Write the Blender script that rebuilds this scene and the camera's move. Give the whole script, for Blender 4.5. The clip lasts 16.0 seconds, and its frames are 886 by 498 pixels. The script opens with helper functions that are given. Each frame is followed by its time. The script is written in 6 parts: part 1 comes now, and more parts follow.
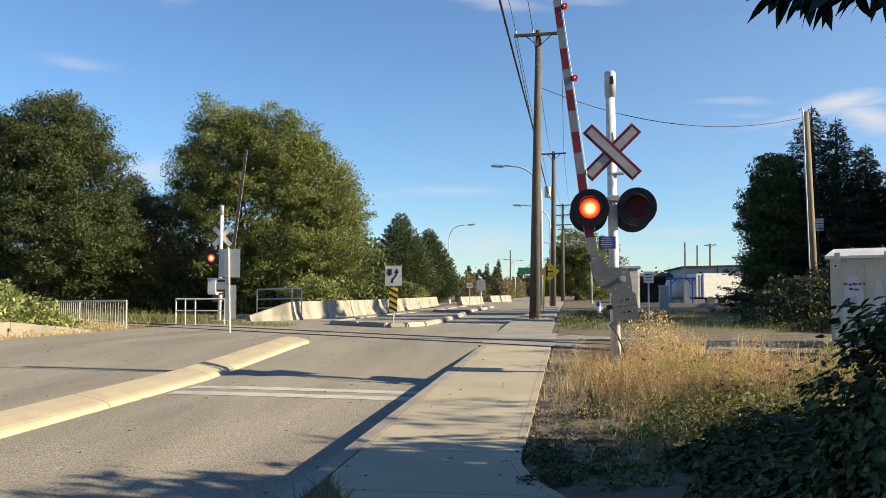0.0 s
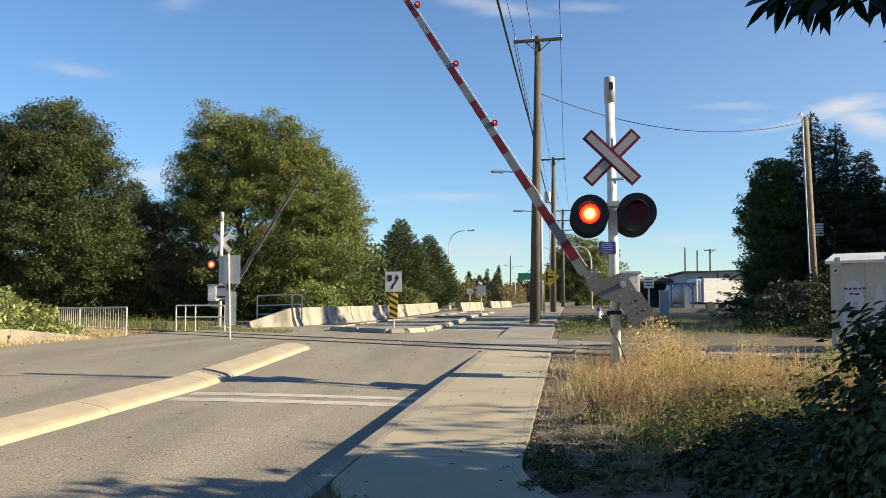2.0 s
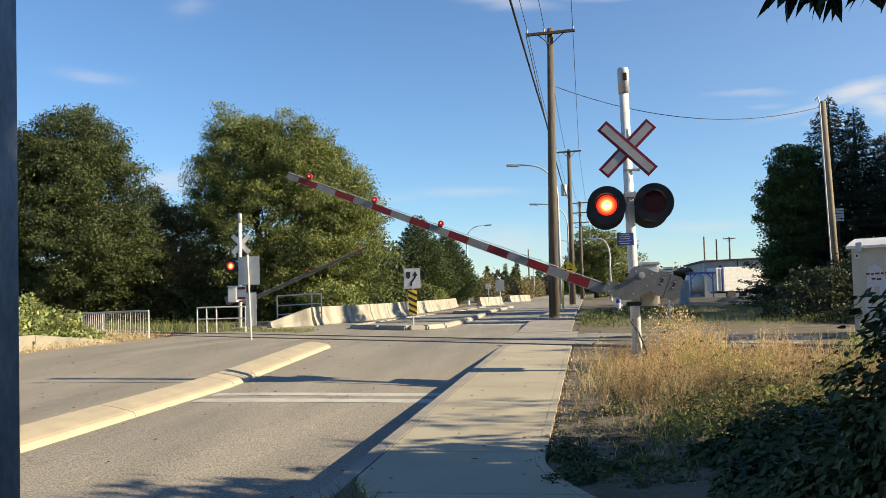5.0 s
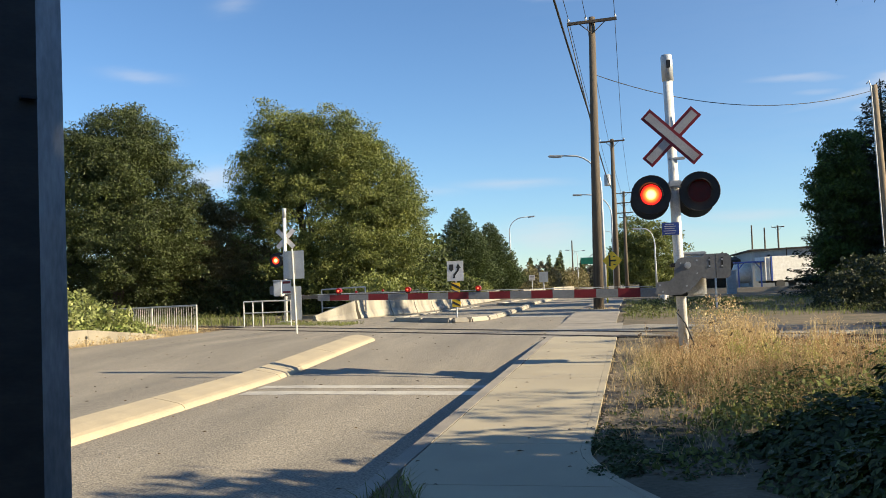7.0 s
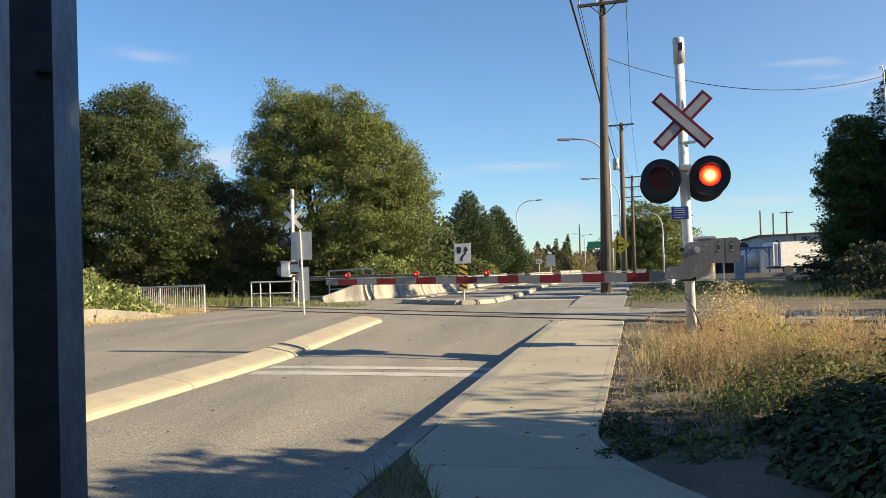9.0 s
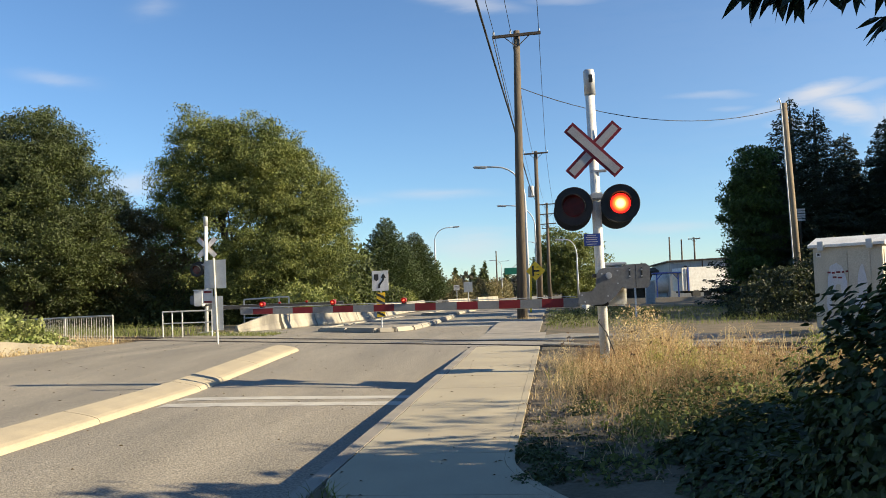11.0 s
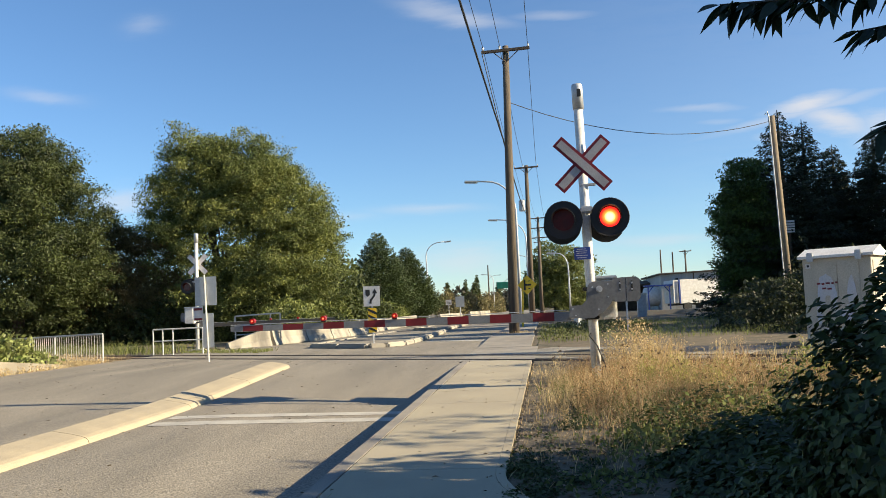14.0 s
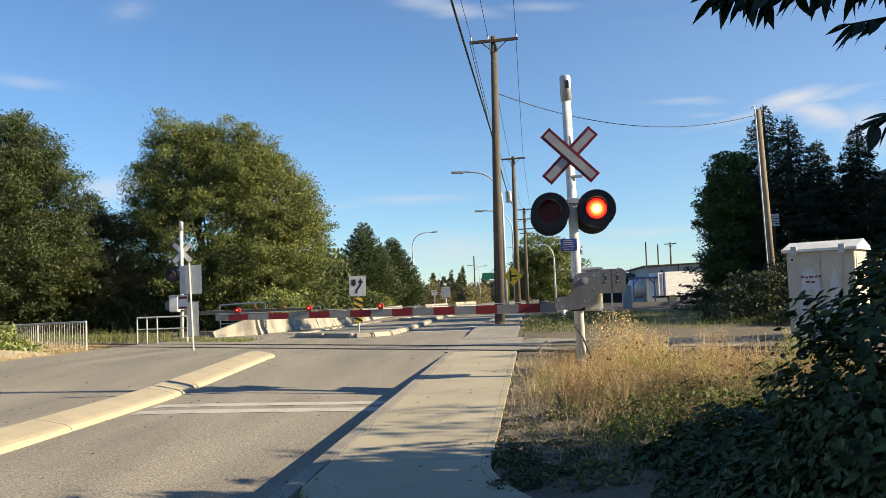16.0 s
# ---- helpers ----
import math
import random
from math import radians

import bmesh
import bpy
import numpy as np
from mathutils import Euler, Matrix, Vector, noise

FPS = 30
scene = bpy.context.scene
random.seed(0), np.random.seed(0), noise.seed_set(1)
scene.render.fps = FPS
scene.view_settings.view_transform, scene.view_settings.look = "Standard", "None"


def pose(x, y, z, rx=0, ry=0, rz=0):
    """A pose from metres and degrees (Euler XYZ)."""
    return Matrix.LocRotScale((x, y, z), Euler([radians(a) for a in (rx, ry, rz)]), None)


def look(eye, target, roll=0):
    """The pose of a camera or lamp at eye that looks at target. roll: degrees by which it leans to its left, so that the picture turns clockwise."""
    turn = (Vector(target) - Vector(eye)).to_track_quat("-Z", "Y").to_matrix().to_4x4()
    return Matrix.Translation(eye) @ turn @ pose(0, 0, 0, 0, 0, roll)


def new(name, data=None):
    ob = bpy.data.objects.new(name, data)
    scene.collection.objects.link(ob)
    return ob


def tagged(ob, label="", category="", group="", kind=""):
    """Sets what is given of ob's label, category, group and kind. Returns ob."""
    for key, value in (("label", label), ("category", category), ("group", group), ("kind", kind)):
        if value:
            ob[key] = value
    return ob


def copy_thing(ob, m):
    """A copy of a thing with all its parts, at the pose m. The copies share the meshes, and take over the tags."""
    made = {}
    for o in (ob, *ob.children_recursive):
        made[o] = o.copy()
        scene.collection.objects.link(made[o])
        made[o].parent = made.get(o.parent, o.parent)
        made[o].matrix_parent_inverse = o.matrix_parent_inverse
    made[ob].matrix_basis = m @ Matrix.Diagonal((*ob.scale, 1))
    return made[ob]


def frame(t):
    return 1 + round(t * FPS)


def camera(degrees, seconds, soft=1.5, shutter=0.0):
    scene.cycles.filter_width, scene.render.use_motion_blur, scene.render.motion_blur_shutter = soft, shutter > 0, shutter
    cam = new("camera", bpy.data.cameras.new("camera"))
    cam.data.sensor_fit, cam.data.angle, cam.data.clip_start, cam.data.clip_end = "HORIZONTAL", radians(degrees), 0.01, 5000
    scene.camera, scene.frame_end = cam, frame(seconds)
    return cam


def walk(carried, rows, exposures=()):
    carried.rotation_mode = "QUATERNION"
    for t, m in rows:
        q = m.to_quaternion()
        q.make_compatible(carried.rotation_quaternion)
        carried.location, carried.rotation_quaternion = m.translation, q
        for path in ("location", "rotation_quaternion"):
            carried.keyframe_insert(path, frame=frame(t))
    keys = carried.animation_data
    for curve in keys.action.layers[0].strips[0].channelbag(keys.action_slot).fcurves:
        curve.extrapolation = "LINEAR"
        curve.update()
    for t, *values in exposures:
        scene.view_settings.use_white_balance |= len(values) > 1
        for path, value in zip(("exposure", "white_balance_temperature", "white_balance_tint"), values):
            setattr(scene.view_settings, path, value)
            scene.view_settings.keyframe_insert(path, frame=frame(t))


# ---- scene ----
cam = camera(54.8, 16.0, soft=0.75)
walk(cam, [
    (0.0, pose(0.000, 0.000, 1.500, 92.90, 0.00, 8.40)),
    (0.5, pose(-0.000, 0.007, 1.498, 93.12, -0.20, 8.66)),
    (1.0, pose(0.001, 0.002, 1.498, 93.14, -0.17, 8.71)),
    (1.5, pose(-0.001, -0.012, 1.499, 93.22, 0.04, 8.52)),
    (2.0, pose(-0.001, -0.008, 1.498, 93.29, 0.15, 8.41)),
    (2.5, pose(-0.002, -0.011, 1.497, 93.40, 0.26, 8.52)),
    (3.0, pose(-0.001, -0.016, 1.497, 93.59, 0.76, 8.50)),
    (3.5, pose(0.005, -0.028, 1.499, 93.36, 1.20, 8.41)),
    (4.0, pose(0.003, -0.034, 1.502, 92.90, 1.39, 8.75)),
    (4.2, pose(0.003, -0.034, 1.501, 92.95, 1.45, 8.95)),
    (6.3, pose(0.002, -0.021, 1.500, 92.93, 1.70, 11.50)),
    (6.5, pose(0.002, -0.021, 1.500, 92.75, 1.75, 11.93)),
    (7.0, pose(0.004, -0.017, 1.498, 92.61, 2.15, 12.58)),
    (7.5, pose(0.005, -0.021, 1.497, 92.24, 2.18, 13.08)),
    (8.0, pose(-0.001, -0.025, 1.496, 91.87, 2.25, 13.57)),
    (8.5, pose(-0.010, -0.020, 1.499, 91.76, 2.04, 13.78)),
    (9.0, pose(-0.019, -0.010, 1.491, 91.46, 1.59, 13.03)),
    (9.5, pose(-0.025, -0.015, 1.495, 91.53, 1.44, 10.10)),
    (9.7, pose(-0.022, -0.018, 1.495, 91.60, 1.38, 8.68)),
    (10.2, pose(-0.012, -0.022, 1.496, 92.30, 1.70, 7.60)),
    (11.8, pose(0.004, -0.030, 1.497, 93.50, 2.40, 7.62)),
    (12.0, pose(0.006, -0.030, 1.498, 93.59, 2.43, 7.57)),
    (12.5, pose(0.010, -0.013, 1.495, 93.38, 2.43, 7.54)),
    (13.0, pose(0.014, -0.003, 1.495, 93.26, 2.51, 7.41)),
    (13.5, pose(0.021, -0.012, 1.498, 93.67, 2.47, 7.40)),
    (14.0, pose(0.022, -0.019, 1.499, 94.05, 2.67, 7.03)),
    (14.5, pose(0.025, -0.021, 1.500, 94.14, 2.61, 6.36)),
    (15.0, pose(0.020, -0.014, 1.499, 93.75, 2.31, 6.09)),
    (15.5, pose(0.019, -0.021, 1.499, 93.29, 2.25, 5.77)),
    (16.0, pose(0.013, -0.006, 1.498, 93.37, 2.22, 6.07)),
])

# ---- light ----
SUN_EL, SUN_DIR = 24.5, Vector((1.0, -0.09, 0.0)).normalized()
sun = new("sun", bpy.data.lights.new("sun", "SUN"))
sun.data.energy, sun.data.angle, sun.data.color = 6.4, radians(0.55), (1.0, 0.86, 0.60)
to_sun = (SUN_DIR * math.cos(radians(SUN_EL)) + Vector((0, 0, math.sin(radians(SUN_EL))))).normalized()
sun.matrix_world = look(to_sun * 50, (0, 0, 0))
scene.view_settings.exposure = 0.79


def make_world():
    w = bpy.data.worlds.new("sky")
    scene.world = w
    w.use_nodes = True
    nt = w.node_tree
    nt.nodes.clear()
    out, bg = nt.nodes.new("ShaderNodeOutputWorld"), nt.nodes.new("ShaderNodeBackground")
    sky = nt.nodes.new("ShaderNodeTexSky")
    sky.sky_type, sky.sun_disc = "NISHITA", False
    sky.sun_elevation = radians(SUN_EL)
    sky.sun_rotation = math.atan2(SUN_DIR.x, SUN_DIR.y)
    sky.air_density, sky.dust_density, sky.ozone_density = 1.0, 0.0, 3.5
    bg.inputs["Strength"].default_value = 0.088
    # a few thin streaks of cloud: across and up (tangents seen along +y), half widths, slope, strength
    clouds = [
        (0.187, 0.217, 0.043, 0.0032, -0.033, 0.35),
        (0.303, 0.213, 0.036, 0.0057, 0.159, 0.90),
        (0.332, 0.192, 0.035, 0.0089, -0.300, 0.85),
        (0.206, 0.200, 0.024, 0.0026, -0.030, 0.25),
        (-0.622, 0.293, 0.039, 0.0044, -0.180, 0.30),
        (-0.137, 0.120, 0.054, 0.0034, -0.037, 0.35),
        (-0.233, 0.117, 0.035, 0.0041, -0.017, 0.20),
        (-0.097, 0.058, 0.050, 0.0107, -0.008, 0.45),
        (-0.519, 0.150, 0.038, 0.0100, -0.021, 0.55),
        (0.129, 0.068, 0.056, 0.0045, -0.010, 0.35),
        (-0.082, 0.346, 0.047, 0.0062, -0.203, 0.45),
        (0.024, 0.341, 0.039, 0.0034, -0.051, 0.30),
        (-0.485, 0.374, 0.022, 0.0073, 0.009, 0.22),
        (-0.116, 0.359, 0.040, 0.0083, -0.296, 0.40),
        (0.060, 0.050, 0.069, 0.0065, -0.007, 0.25),
        (-0.698, 0.056, 0.047, 0.0101, -0.007, 0.30),
        (0.385, 0.175, 0.030, 0.0193, -0.060, 0.60),
        (0.30, 0.205, 0.085, 0.0036, 0.200, 0.55),
        (0.27, 0.178, 0.022, 0.0040, -0.050, 0.55),
        # broad faint haze added to brighten the sky on the sun's side
        (0.45, 0.25, 0.40, 0.16, 0.0, 0.11),
    ]

    def math_node(op, a, b=None):
        n = nt.nodes.new("ShaderNodeMath")
        n.operation = op
        for i, v in enumerate((a, b)):
            if v is None:
                continue
            if isinstance(v, (int, float)):
                n.inputs[i].default_value = v
            else:
                nt.links.new(v, n.inputs[i])
        return n.outputs[0]

    tc, sep = nt.nodes.new("ShaderNodeTexCoord"), nt.nodes.new("ShaderNodeSeparateXYZ")
    nt.links.new(tc.outputs["Generated"], sep.inputs[0])
    ahead = math_node("MAXIMUM", sep.outputs["Y"], 0.05)
    u, v = math_node("DIVIDE", sep.outputs["X"], ahead), math_node("DIVIDE", sep.outputs["Z"], ahead)
    comb, no = nt.nodes.new("ShaderNodeCombineXYZ"), nt.nodes.new("ShaderNodeTexNoise")
    nt.links.new(math_node("MULTIPLY", u, 14.0), comb.inputs[0])
    nt.links.new(math_node("MULTIPLY", v, 60.0), comb.inputs[1])
    nt.links.new(comb.outputs[0], no.inputs["Vector"])
    no.inputs["Scale"].default_value, no.inputs["Detail"].default_value, no.inputs["Roughness"].default_value = 1.0, 6.0, 0.6
    total = None
    wob = math_node("MULTIPLY", math_node("SUBTRACT", no.outputs["Fac"], 0.5), 2.2)
    for cu, cv, wu, wv, sl, amp in clouds:
        du = math_node("SUBTRACT", u, cu)
        dv = math_node("DIVIDE", math_node("SUBTRACT", math_node("SUBTRACT", v, cv), math_node("MULTIPLY", du, sl)), wv * 1.5)
        dv = math_node("ADD", dv, wob)
        du = math_node("DIVIDE", du, wu * 1.1)
        r = math_node("ADD", math_node("MULTIPLY", du, du), math_node("MULTIPLY", dv, dv))
        gauss = math_node("MULTIPLY", math_node("POWER", 2.718, math_node("MULTIPLY", r, -1.0)), amp)
        total = gauss if total is None else math_node("MAXIMUM", total, gauss)
    tint = nt.nodes.new("ShaderNodeMix")
    tint.data_type, tint.blend_type = "RGBA", "MULTIPLY"
    tint.inputs["Factor"].default_value = 1.0
    tint.inputs["B"].default_value = (0.805, 0.965, 1.10, 1)
    nt.links.new(sky.outputs[0], tint.inputs["A"])
    mix = nt.nodes.new("ShaderNodeMix")
    mix.data_type = "RGBA"
    mix.inputs["B"].default_value = (5.0, 5.1, 5.4, 1)
    nt.links.new(total, mix.inputs["Factor"])
    nt.links.new(tint.outputs["Result"], mix.inputs["A"])
    nt.links.new(mix.outputs["Result"], bg.inputs["Color"])
    nt.links.new(bg.outputs[0], out.inputs["Surface"])


make_world()


# ---- materials ----
def mat(name, a, b=None, scale=3.0, fine=60.0, rough=0.8, metal=0.0, bump=0.2, dist=0.01, island=0.0, emit=None, strength=0.0, trans=0.0, stretch=None, contrast=(0.35, 0.65), per_object=0.0, grain_amp=0.18, bump_follows=True):
    """A surface of two tones mixed by coarse noise, with fine grain, relief and optional change from piece to piece."""
    m = bpy.data.materials.new(name)
    m.use_nodes = True
    nt = m.node_tree
    bs = nt.nodes["Principled BSDF"]
    bs.inputs["Roughness"].default_value, bs.inputs["Metallic"].default_value = rough, metal
    b = b or tuple(c * 0.75 for c in a)
    tc = nt.nodes.new("ShaderNodeTexCoord")
    vec = tc.outputs["Object"]
    if stretch:
        mp = nt.nodes.new("ShaderNodeMapping")
        mp.inputs["Scale"].default_value = stretch
        nt.links.new(vec, mp.inputs["Vector"])
        vec = mp.outputs[0]
    n1, n2 = nt.nodes.new("ShaderNodeTexNoise"), nt.nodes.new("ShaderNodeTexNoise")
    n1.inputs["Scale"].default_value, n1.inputs["Detail"].default_value = scale, 5.0
    n2.inputs["Scale"].default_value, n2.inputs["Detail"].default_value = fine, 3.0
    nt.links.new(vec, n1.inputs["Vector"])
    nt.links.new(tc.outputs["Object"] if not bump_follows else vec, n2.inputs["Vector"])
    r1 = nt.nodes.new("ShaderNodeMapRange")
    r1.inputs["From Min"].default_value, r1.inputs["From Max"].default_value = contrast
    nt.links.new(n1.outputs["Fac"], r1.inputs["Value"])
    mix = nt.nodes.new("ShaderNodeMix")
    mix.data_type = "RGBA"
    mix.inputs["A"].default_value, mix.inputs["B"].default_value = (*a, 1), (*b, 1)
    nt.links.new(r1.outputs[0], mix.inputs["Factor"])
    grain = nt.nodes.new("ShaderNodeMapRange")
    grain.inputs["From Min"].default_value, grain.inputs["From Max"].default_value = 0.25, 0.75
    grain.inputs["To Min"].default_value, grain.inputs["To Max"].default_value = 1 - grain_amp, 1 + grain_amp
    nt.links.new(n2.outputs["Fac"], grain.inputs["Value"])
    last = grain.outputs[0]
    rnd = None
    if island:
        rnd = nt.nodes.new("ShaderNodeNewGeometry").outputs["Random Per Island"]
    elif per_object:
        rnd, island = nt.nodes.new("ShaderNodeObjectInfo").outputs["Random"], per_object
    if rnd:
        r2 = nt.nodes.new("ShaderNodeMapRange")
        r2.inputs["To Min"].default_value, r2.inputs["To Max"].default_value = 1 - island, 1 + island
        nt.links.new(rnd, r2.inputs["Value"])
        mm = nt.nodes.new("ShaderNodeMath")
        mm.operation = "MULTIPLY"
        nt.links.new(last, mm.inputs[0])
        nt.links.new(r2.outputs[0], mm.inputs[1])
        last = mm.outputs[0]
    sc = nt.nodes.new("ShaderNodeVectorMath")
    sc.operation = "SCALE"
    nt.links.new(mix.outputs["Result"], sc.inputs[0])
    nt.links.new(last, sc.inputs["Scale"])
    nt.links.new(sc.outputs[0], bs.inputs["Base Color"])
    if bump:
        bp = nt.nodes.new("ShaderNodeBump")
        bp.inputs["Strength"].default_value, bp.inputs["Distance"].default_value = bump, dist
        nt.links.new(n2.outputs["Fac"], bp.inputs["Height"])
        nt.links.new(bp.outputs[0], bs.inputs["Normal"])
    if emit:
        bs.inputs["Emission Color"].default_value, bs.inputs["Emission Strength"].default_value = (*emit, 1), strength
    if trans:
        tr, ms, out = nt.nodes.new("ShaderNodeBsdfTranslucent"), nt.nodes.new("ShaderNodeMixShader"), nt.nodes["Material Output"]
        nt.links.new(sc.outputs[0], tr.inputs["Color"])
        ms.inputs[0].default_value = trans
        nt.links.new(bs.outputs[0], ms.inputs[1])
        nt.links.new(tr.outputs[0], ms.inputs[2])
        nt.links.new(ms.outputs[0], out.inputs["Surface"])
    return m


ASPHALT = mat("asphalt", (0.278, 0.240, 0.185), (0.200, 0.175, 0.138), 0.5, 42, 0.85, bump=0.8, dist=0.01, stretch=(2.2, 0.35, 1), grain_amp=0.55, bump_follows=False)
CONCRETE = mat("walk_concrete", (0.40, 0.342, 0.238), (0.335, 0.286, 0.205), 0.8, 130, 0.85, bump=0.15, dist=0.003)
KERB = mat("kerb_concrete", (0.30, 0.265, 0.215), (0.22, 0.195, 0.165), 1.6, 90, 0.88, bump=0.3, dist=0.004)
YELLOW_KERB = mat("yellow_kerb_paint", (0.40, 0.332, 0.225), (0.34, 0.285, 0.20), 2.2, 70, 0.75, bump=0.25, dist=0.004)
BARRIER = mat("barrier_concrete", (0.38, 0.34, 0.275), (0.28, 0.25, 0.21), 1.0, 60, 0.85, bump=0.2)
# barrier stains; their dark streaks also stand in for shade falling on the faces
SHADE_STAINED = mat("shade_stained_barrier_concrete", (0.34, 0.305, 0.245), (0.145, 0.13, 0.11), 0.9, 50, 0.88, bump=0.25, stretch=(1, 1.3, 0.25), contrast=(0.48, 0.66))
LAMP_SPOT = mat("lit_lamp_spot", (0.5, 0.02, 0.01), None, 9, 60, 0.3, bump=0, emit=(1.0, 0.12, 0.05), strength=2.5)
OLD_WALL = mat("old_wall_concrete", (0.27, 0.235, 0.175), (0.19, 0.165, 0.125), 1.3, 50, 0.9, bump=0.3, dist=0.006)
SOIL = mat("soil", (0.165, 0.125, 0.078), (0.085, 0.072, 0.043), 1.6, 22, 0.95, bump=0.6, dist=0.03)
GRAVEL = mat("gravel", (0.30, 0.27, 0.22), (0.20, 0.185, 0.16), 1.2, 45, 0.95, bump=0.9, dist=0.03)
LINE = mat("road_line_paint", (0.46, 0.43, 0.37), (0.33, 0.30, 0.26), 2.5, 60, 0.7, bump=0.2, contrast=(0.45, 0.7))
GALV = mat("galvanised_steel", (0.50, 0.51, 0.52), (0.40, 0.41, 0.43), 6, 50, 0.55, 0.35, bump=0.05)
MAST = mat("mast_paint", (0.74, 0.72, 0.68), (0.62, 0.59, 0.54), 4, 40, 0.5, bump=0.05)
GATEBOX = mat("gate_machine_paint", (0.20, 0.20, 0.20), (0.155, 0.152, 0.15), 3, 30, 0.55, 0.2, bump=0.05)
ARM_BACK = mat("bare_arm_back", (0.075, 0.068, 0.062), (0.055, 0.05, 0.046), 4, 40, 0.7, bump=0.05)
BLACK = mat("black_paint", (0.012, 0.012, 0.013), (0.02, 0.02, 0.02), 5, 40, 0.6, bump=0.05)
WHITE = mat("white_sheeting", (0.62, 0.60, 0.58), (0.52, 0.50, 0.49), 4, 60, 0.45, bump=0.02)
BLADE = mat("grey_blade_sheeting", (0.374, 0.365, 0.365), (0.306, 0.297, 0.306), 4, 60, 0.5, bump=0.02)
BLADE_EDGE = mat("dark_red_edge", (0.204, 0.012, 0.020), (0.153, 0.010, 0.017), 4, 60, 0.5, bump=0.02)
GREYSTRIPE = mat("grey_sheeting", (0.215, 0.22, 0.228), (0.17, 0.175, 0.182), 5, 60, 0.45, bump=0.02)
RED = mat("red_sheeting", (0.185, 0.013, 0.019), (0.14, 0.011, 0.015), 5, 60, 0.45, bump=0.02)
LENS_OFF = mat("unlit_red_lens", (0.08, 0.004, 0.004), (0.05, 0.003, 0.003), 9, 120, 0.25, bump=0.1)
LAMP_RED = mat("red_lamp", (0.22, 0.008, 0.008), None, 9, 60, 0.3, bump=0, emit=(1.0, 0.02, 0.01), strength=0.09)
LAMP_DARK = mat("dark_red_lamp", (0.30, 0.01, 0.01), None, 9, 60, 0.3, bump=0, emit=(1.0, 0.04, 0.02), strength=0.25)
WOOD_POLE = mat("pole_wood", (0.135, 0.105, 0.074), (0.085, 0.066, 0.05), 2.0, 30, 0.9, bump=0.5, dist=0.02, stretch=(6, 6, 0.5))
# weathered tan wood, lightened further to stand in for sun on the pole
PALE_POLE = mat("sunlit_weathered_pole_wood", (0.27, 0.21, 0.145), (0.18, 0.14, 0.10), 2.0, 30, 0.9, bump=0.5, dist=0.02, stretch=(6, 6, 0.5))
DARK_WOOD = mat("weathered_dark_wood", (0.10, 0.075, 0.055), None, 3, 30, 0.9, bump=0.4)
WIRE = mat("wire_black", (0.02, 0.02, 0.022), None, 3, 30, 0.6, bump=0)
SIGN_BACK = mat("sign_back_aluminium", (0.46, 0.47, 0.48), (0.38, 0.39, 0.40), 3, 40, 0.45, 0.4, bump=0.03)
SIGN_YELLOW = mat("sign_yellow", (0.92, 0.58, 0.03), None, 3, 40, 0.5, bump=0.02)
SIGN_BLUE = mat("sign_blue", (0.03, 0.07, 0.30), None, 3, 40, 0.5, bump=0.02)
SIGN_GREEN = mat("sign_green", (0.01, 0.18, 0.11), None, 3, 40, 0.5, bump=0.02)
CABINET = mat("cabinet_paint", (0.52, 0.46, 0.36), (0.44, 0.39, 0.31), 2.0, 40, 0.6, bump=0.08)
PATCH = mat("bluish_patch_paint", (0.50, 0.52, 0.60), (0.54, 0.51, 0.48), 2.5, 40, 0.65, bump=0.05)
BARK = mat("bark", (0.10, 0.08, 0.06), (0.06, 0.05, 0.04), 3, 25, 0.95, bump=0.7, dist=0.03)
RAIL_STEEL = mat("rail_steel", (0.16, 0.12, 0.10), (0.10, 0.07, 0.055), 3, 50, 0.5, 0.6, bump=0.1)
RUBBER = mat("crossing_rubber", (0.055, 0.05, 0.045), None, 3, 50, 0.9, bump=0.3)


def leaf_mat(name, a, b, island=0.45, trans=0.35, scale=0.5):
    return mat(name, a, b, scale, 12, 0.6, bump=0, island=island, trans=trans)


# ---- mesh helpers ----
def part(name, bm, material, parent=None, label="", smooth=False):
    """Links a bmesh as one mesh object, under its thing or part if one is given."""
    me = bpy.data.meshes.new(name)
    bmesh.ops.recalc_face_normals(bm, faces=bm.faces)
    bm.to_mesh(me)
    bm.free()
    if smooth:
        for p in me.polygons:
            p.use_smooth = True
    me.materials.append(material)
    ob = new(name, me)
    if parent:
        ob.parent = parent
    if label:
        ob["label"] = label
    return ob


def empty(name, m, label, category, group=""):
    ob = new(name)
    ob.matrix_world = m
    ob.empty_display_size = 0.1
    return tagged(ob, label, category, group)


def box(bm, c, s, m=None, bevel=0.0):
    """A box with centre c and size s, turned by m about its centre."""
    geo = bmesh.ops.create_cube(bm, size=1.0)["verts"]
    bmesh.ops.scale(bm, vec=s, verts=geo)
    if bevel:
        es = list({e for v in geo for e in v.link_edges})
        geo = list({v for f in bmesh.ops.bevel(bm, geom=es, offset=bevel, segments=2, affect="EDGES")["faces"] for v in f.verts} | {v for v in geo if v.is_valid})
    if m is not None:
        bmesh.ops.transform(bm, matrix=m.to_4x4(), verts=geo)
    bmesh.ops.translate(bm, vec=c, verts=geo)
    return bm


def boxed(c, s, m=None, bevel=0.0):
    return box(bmesh.new(), c, s, m, bevel)


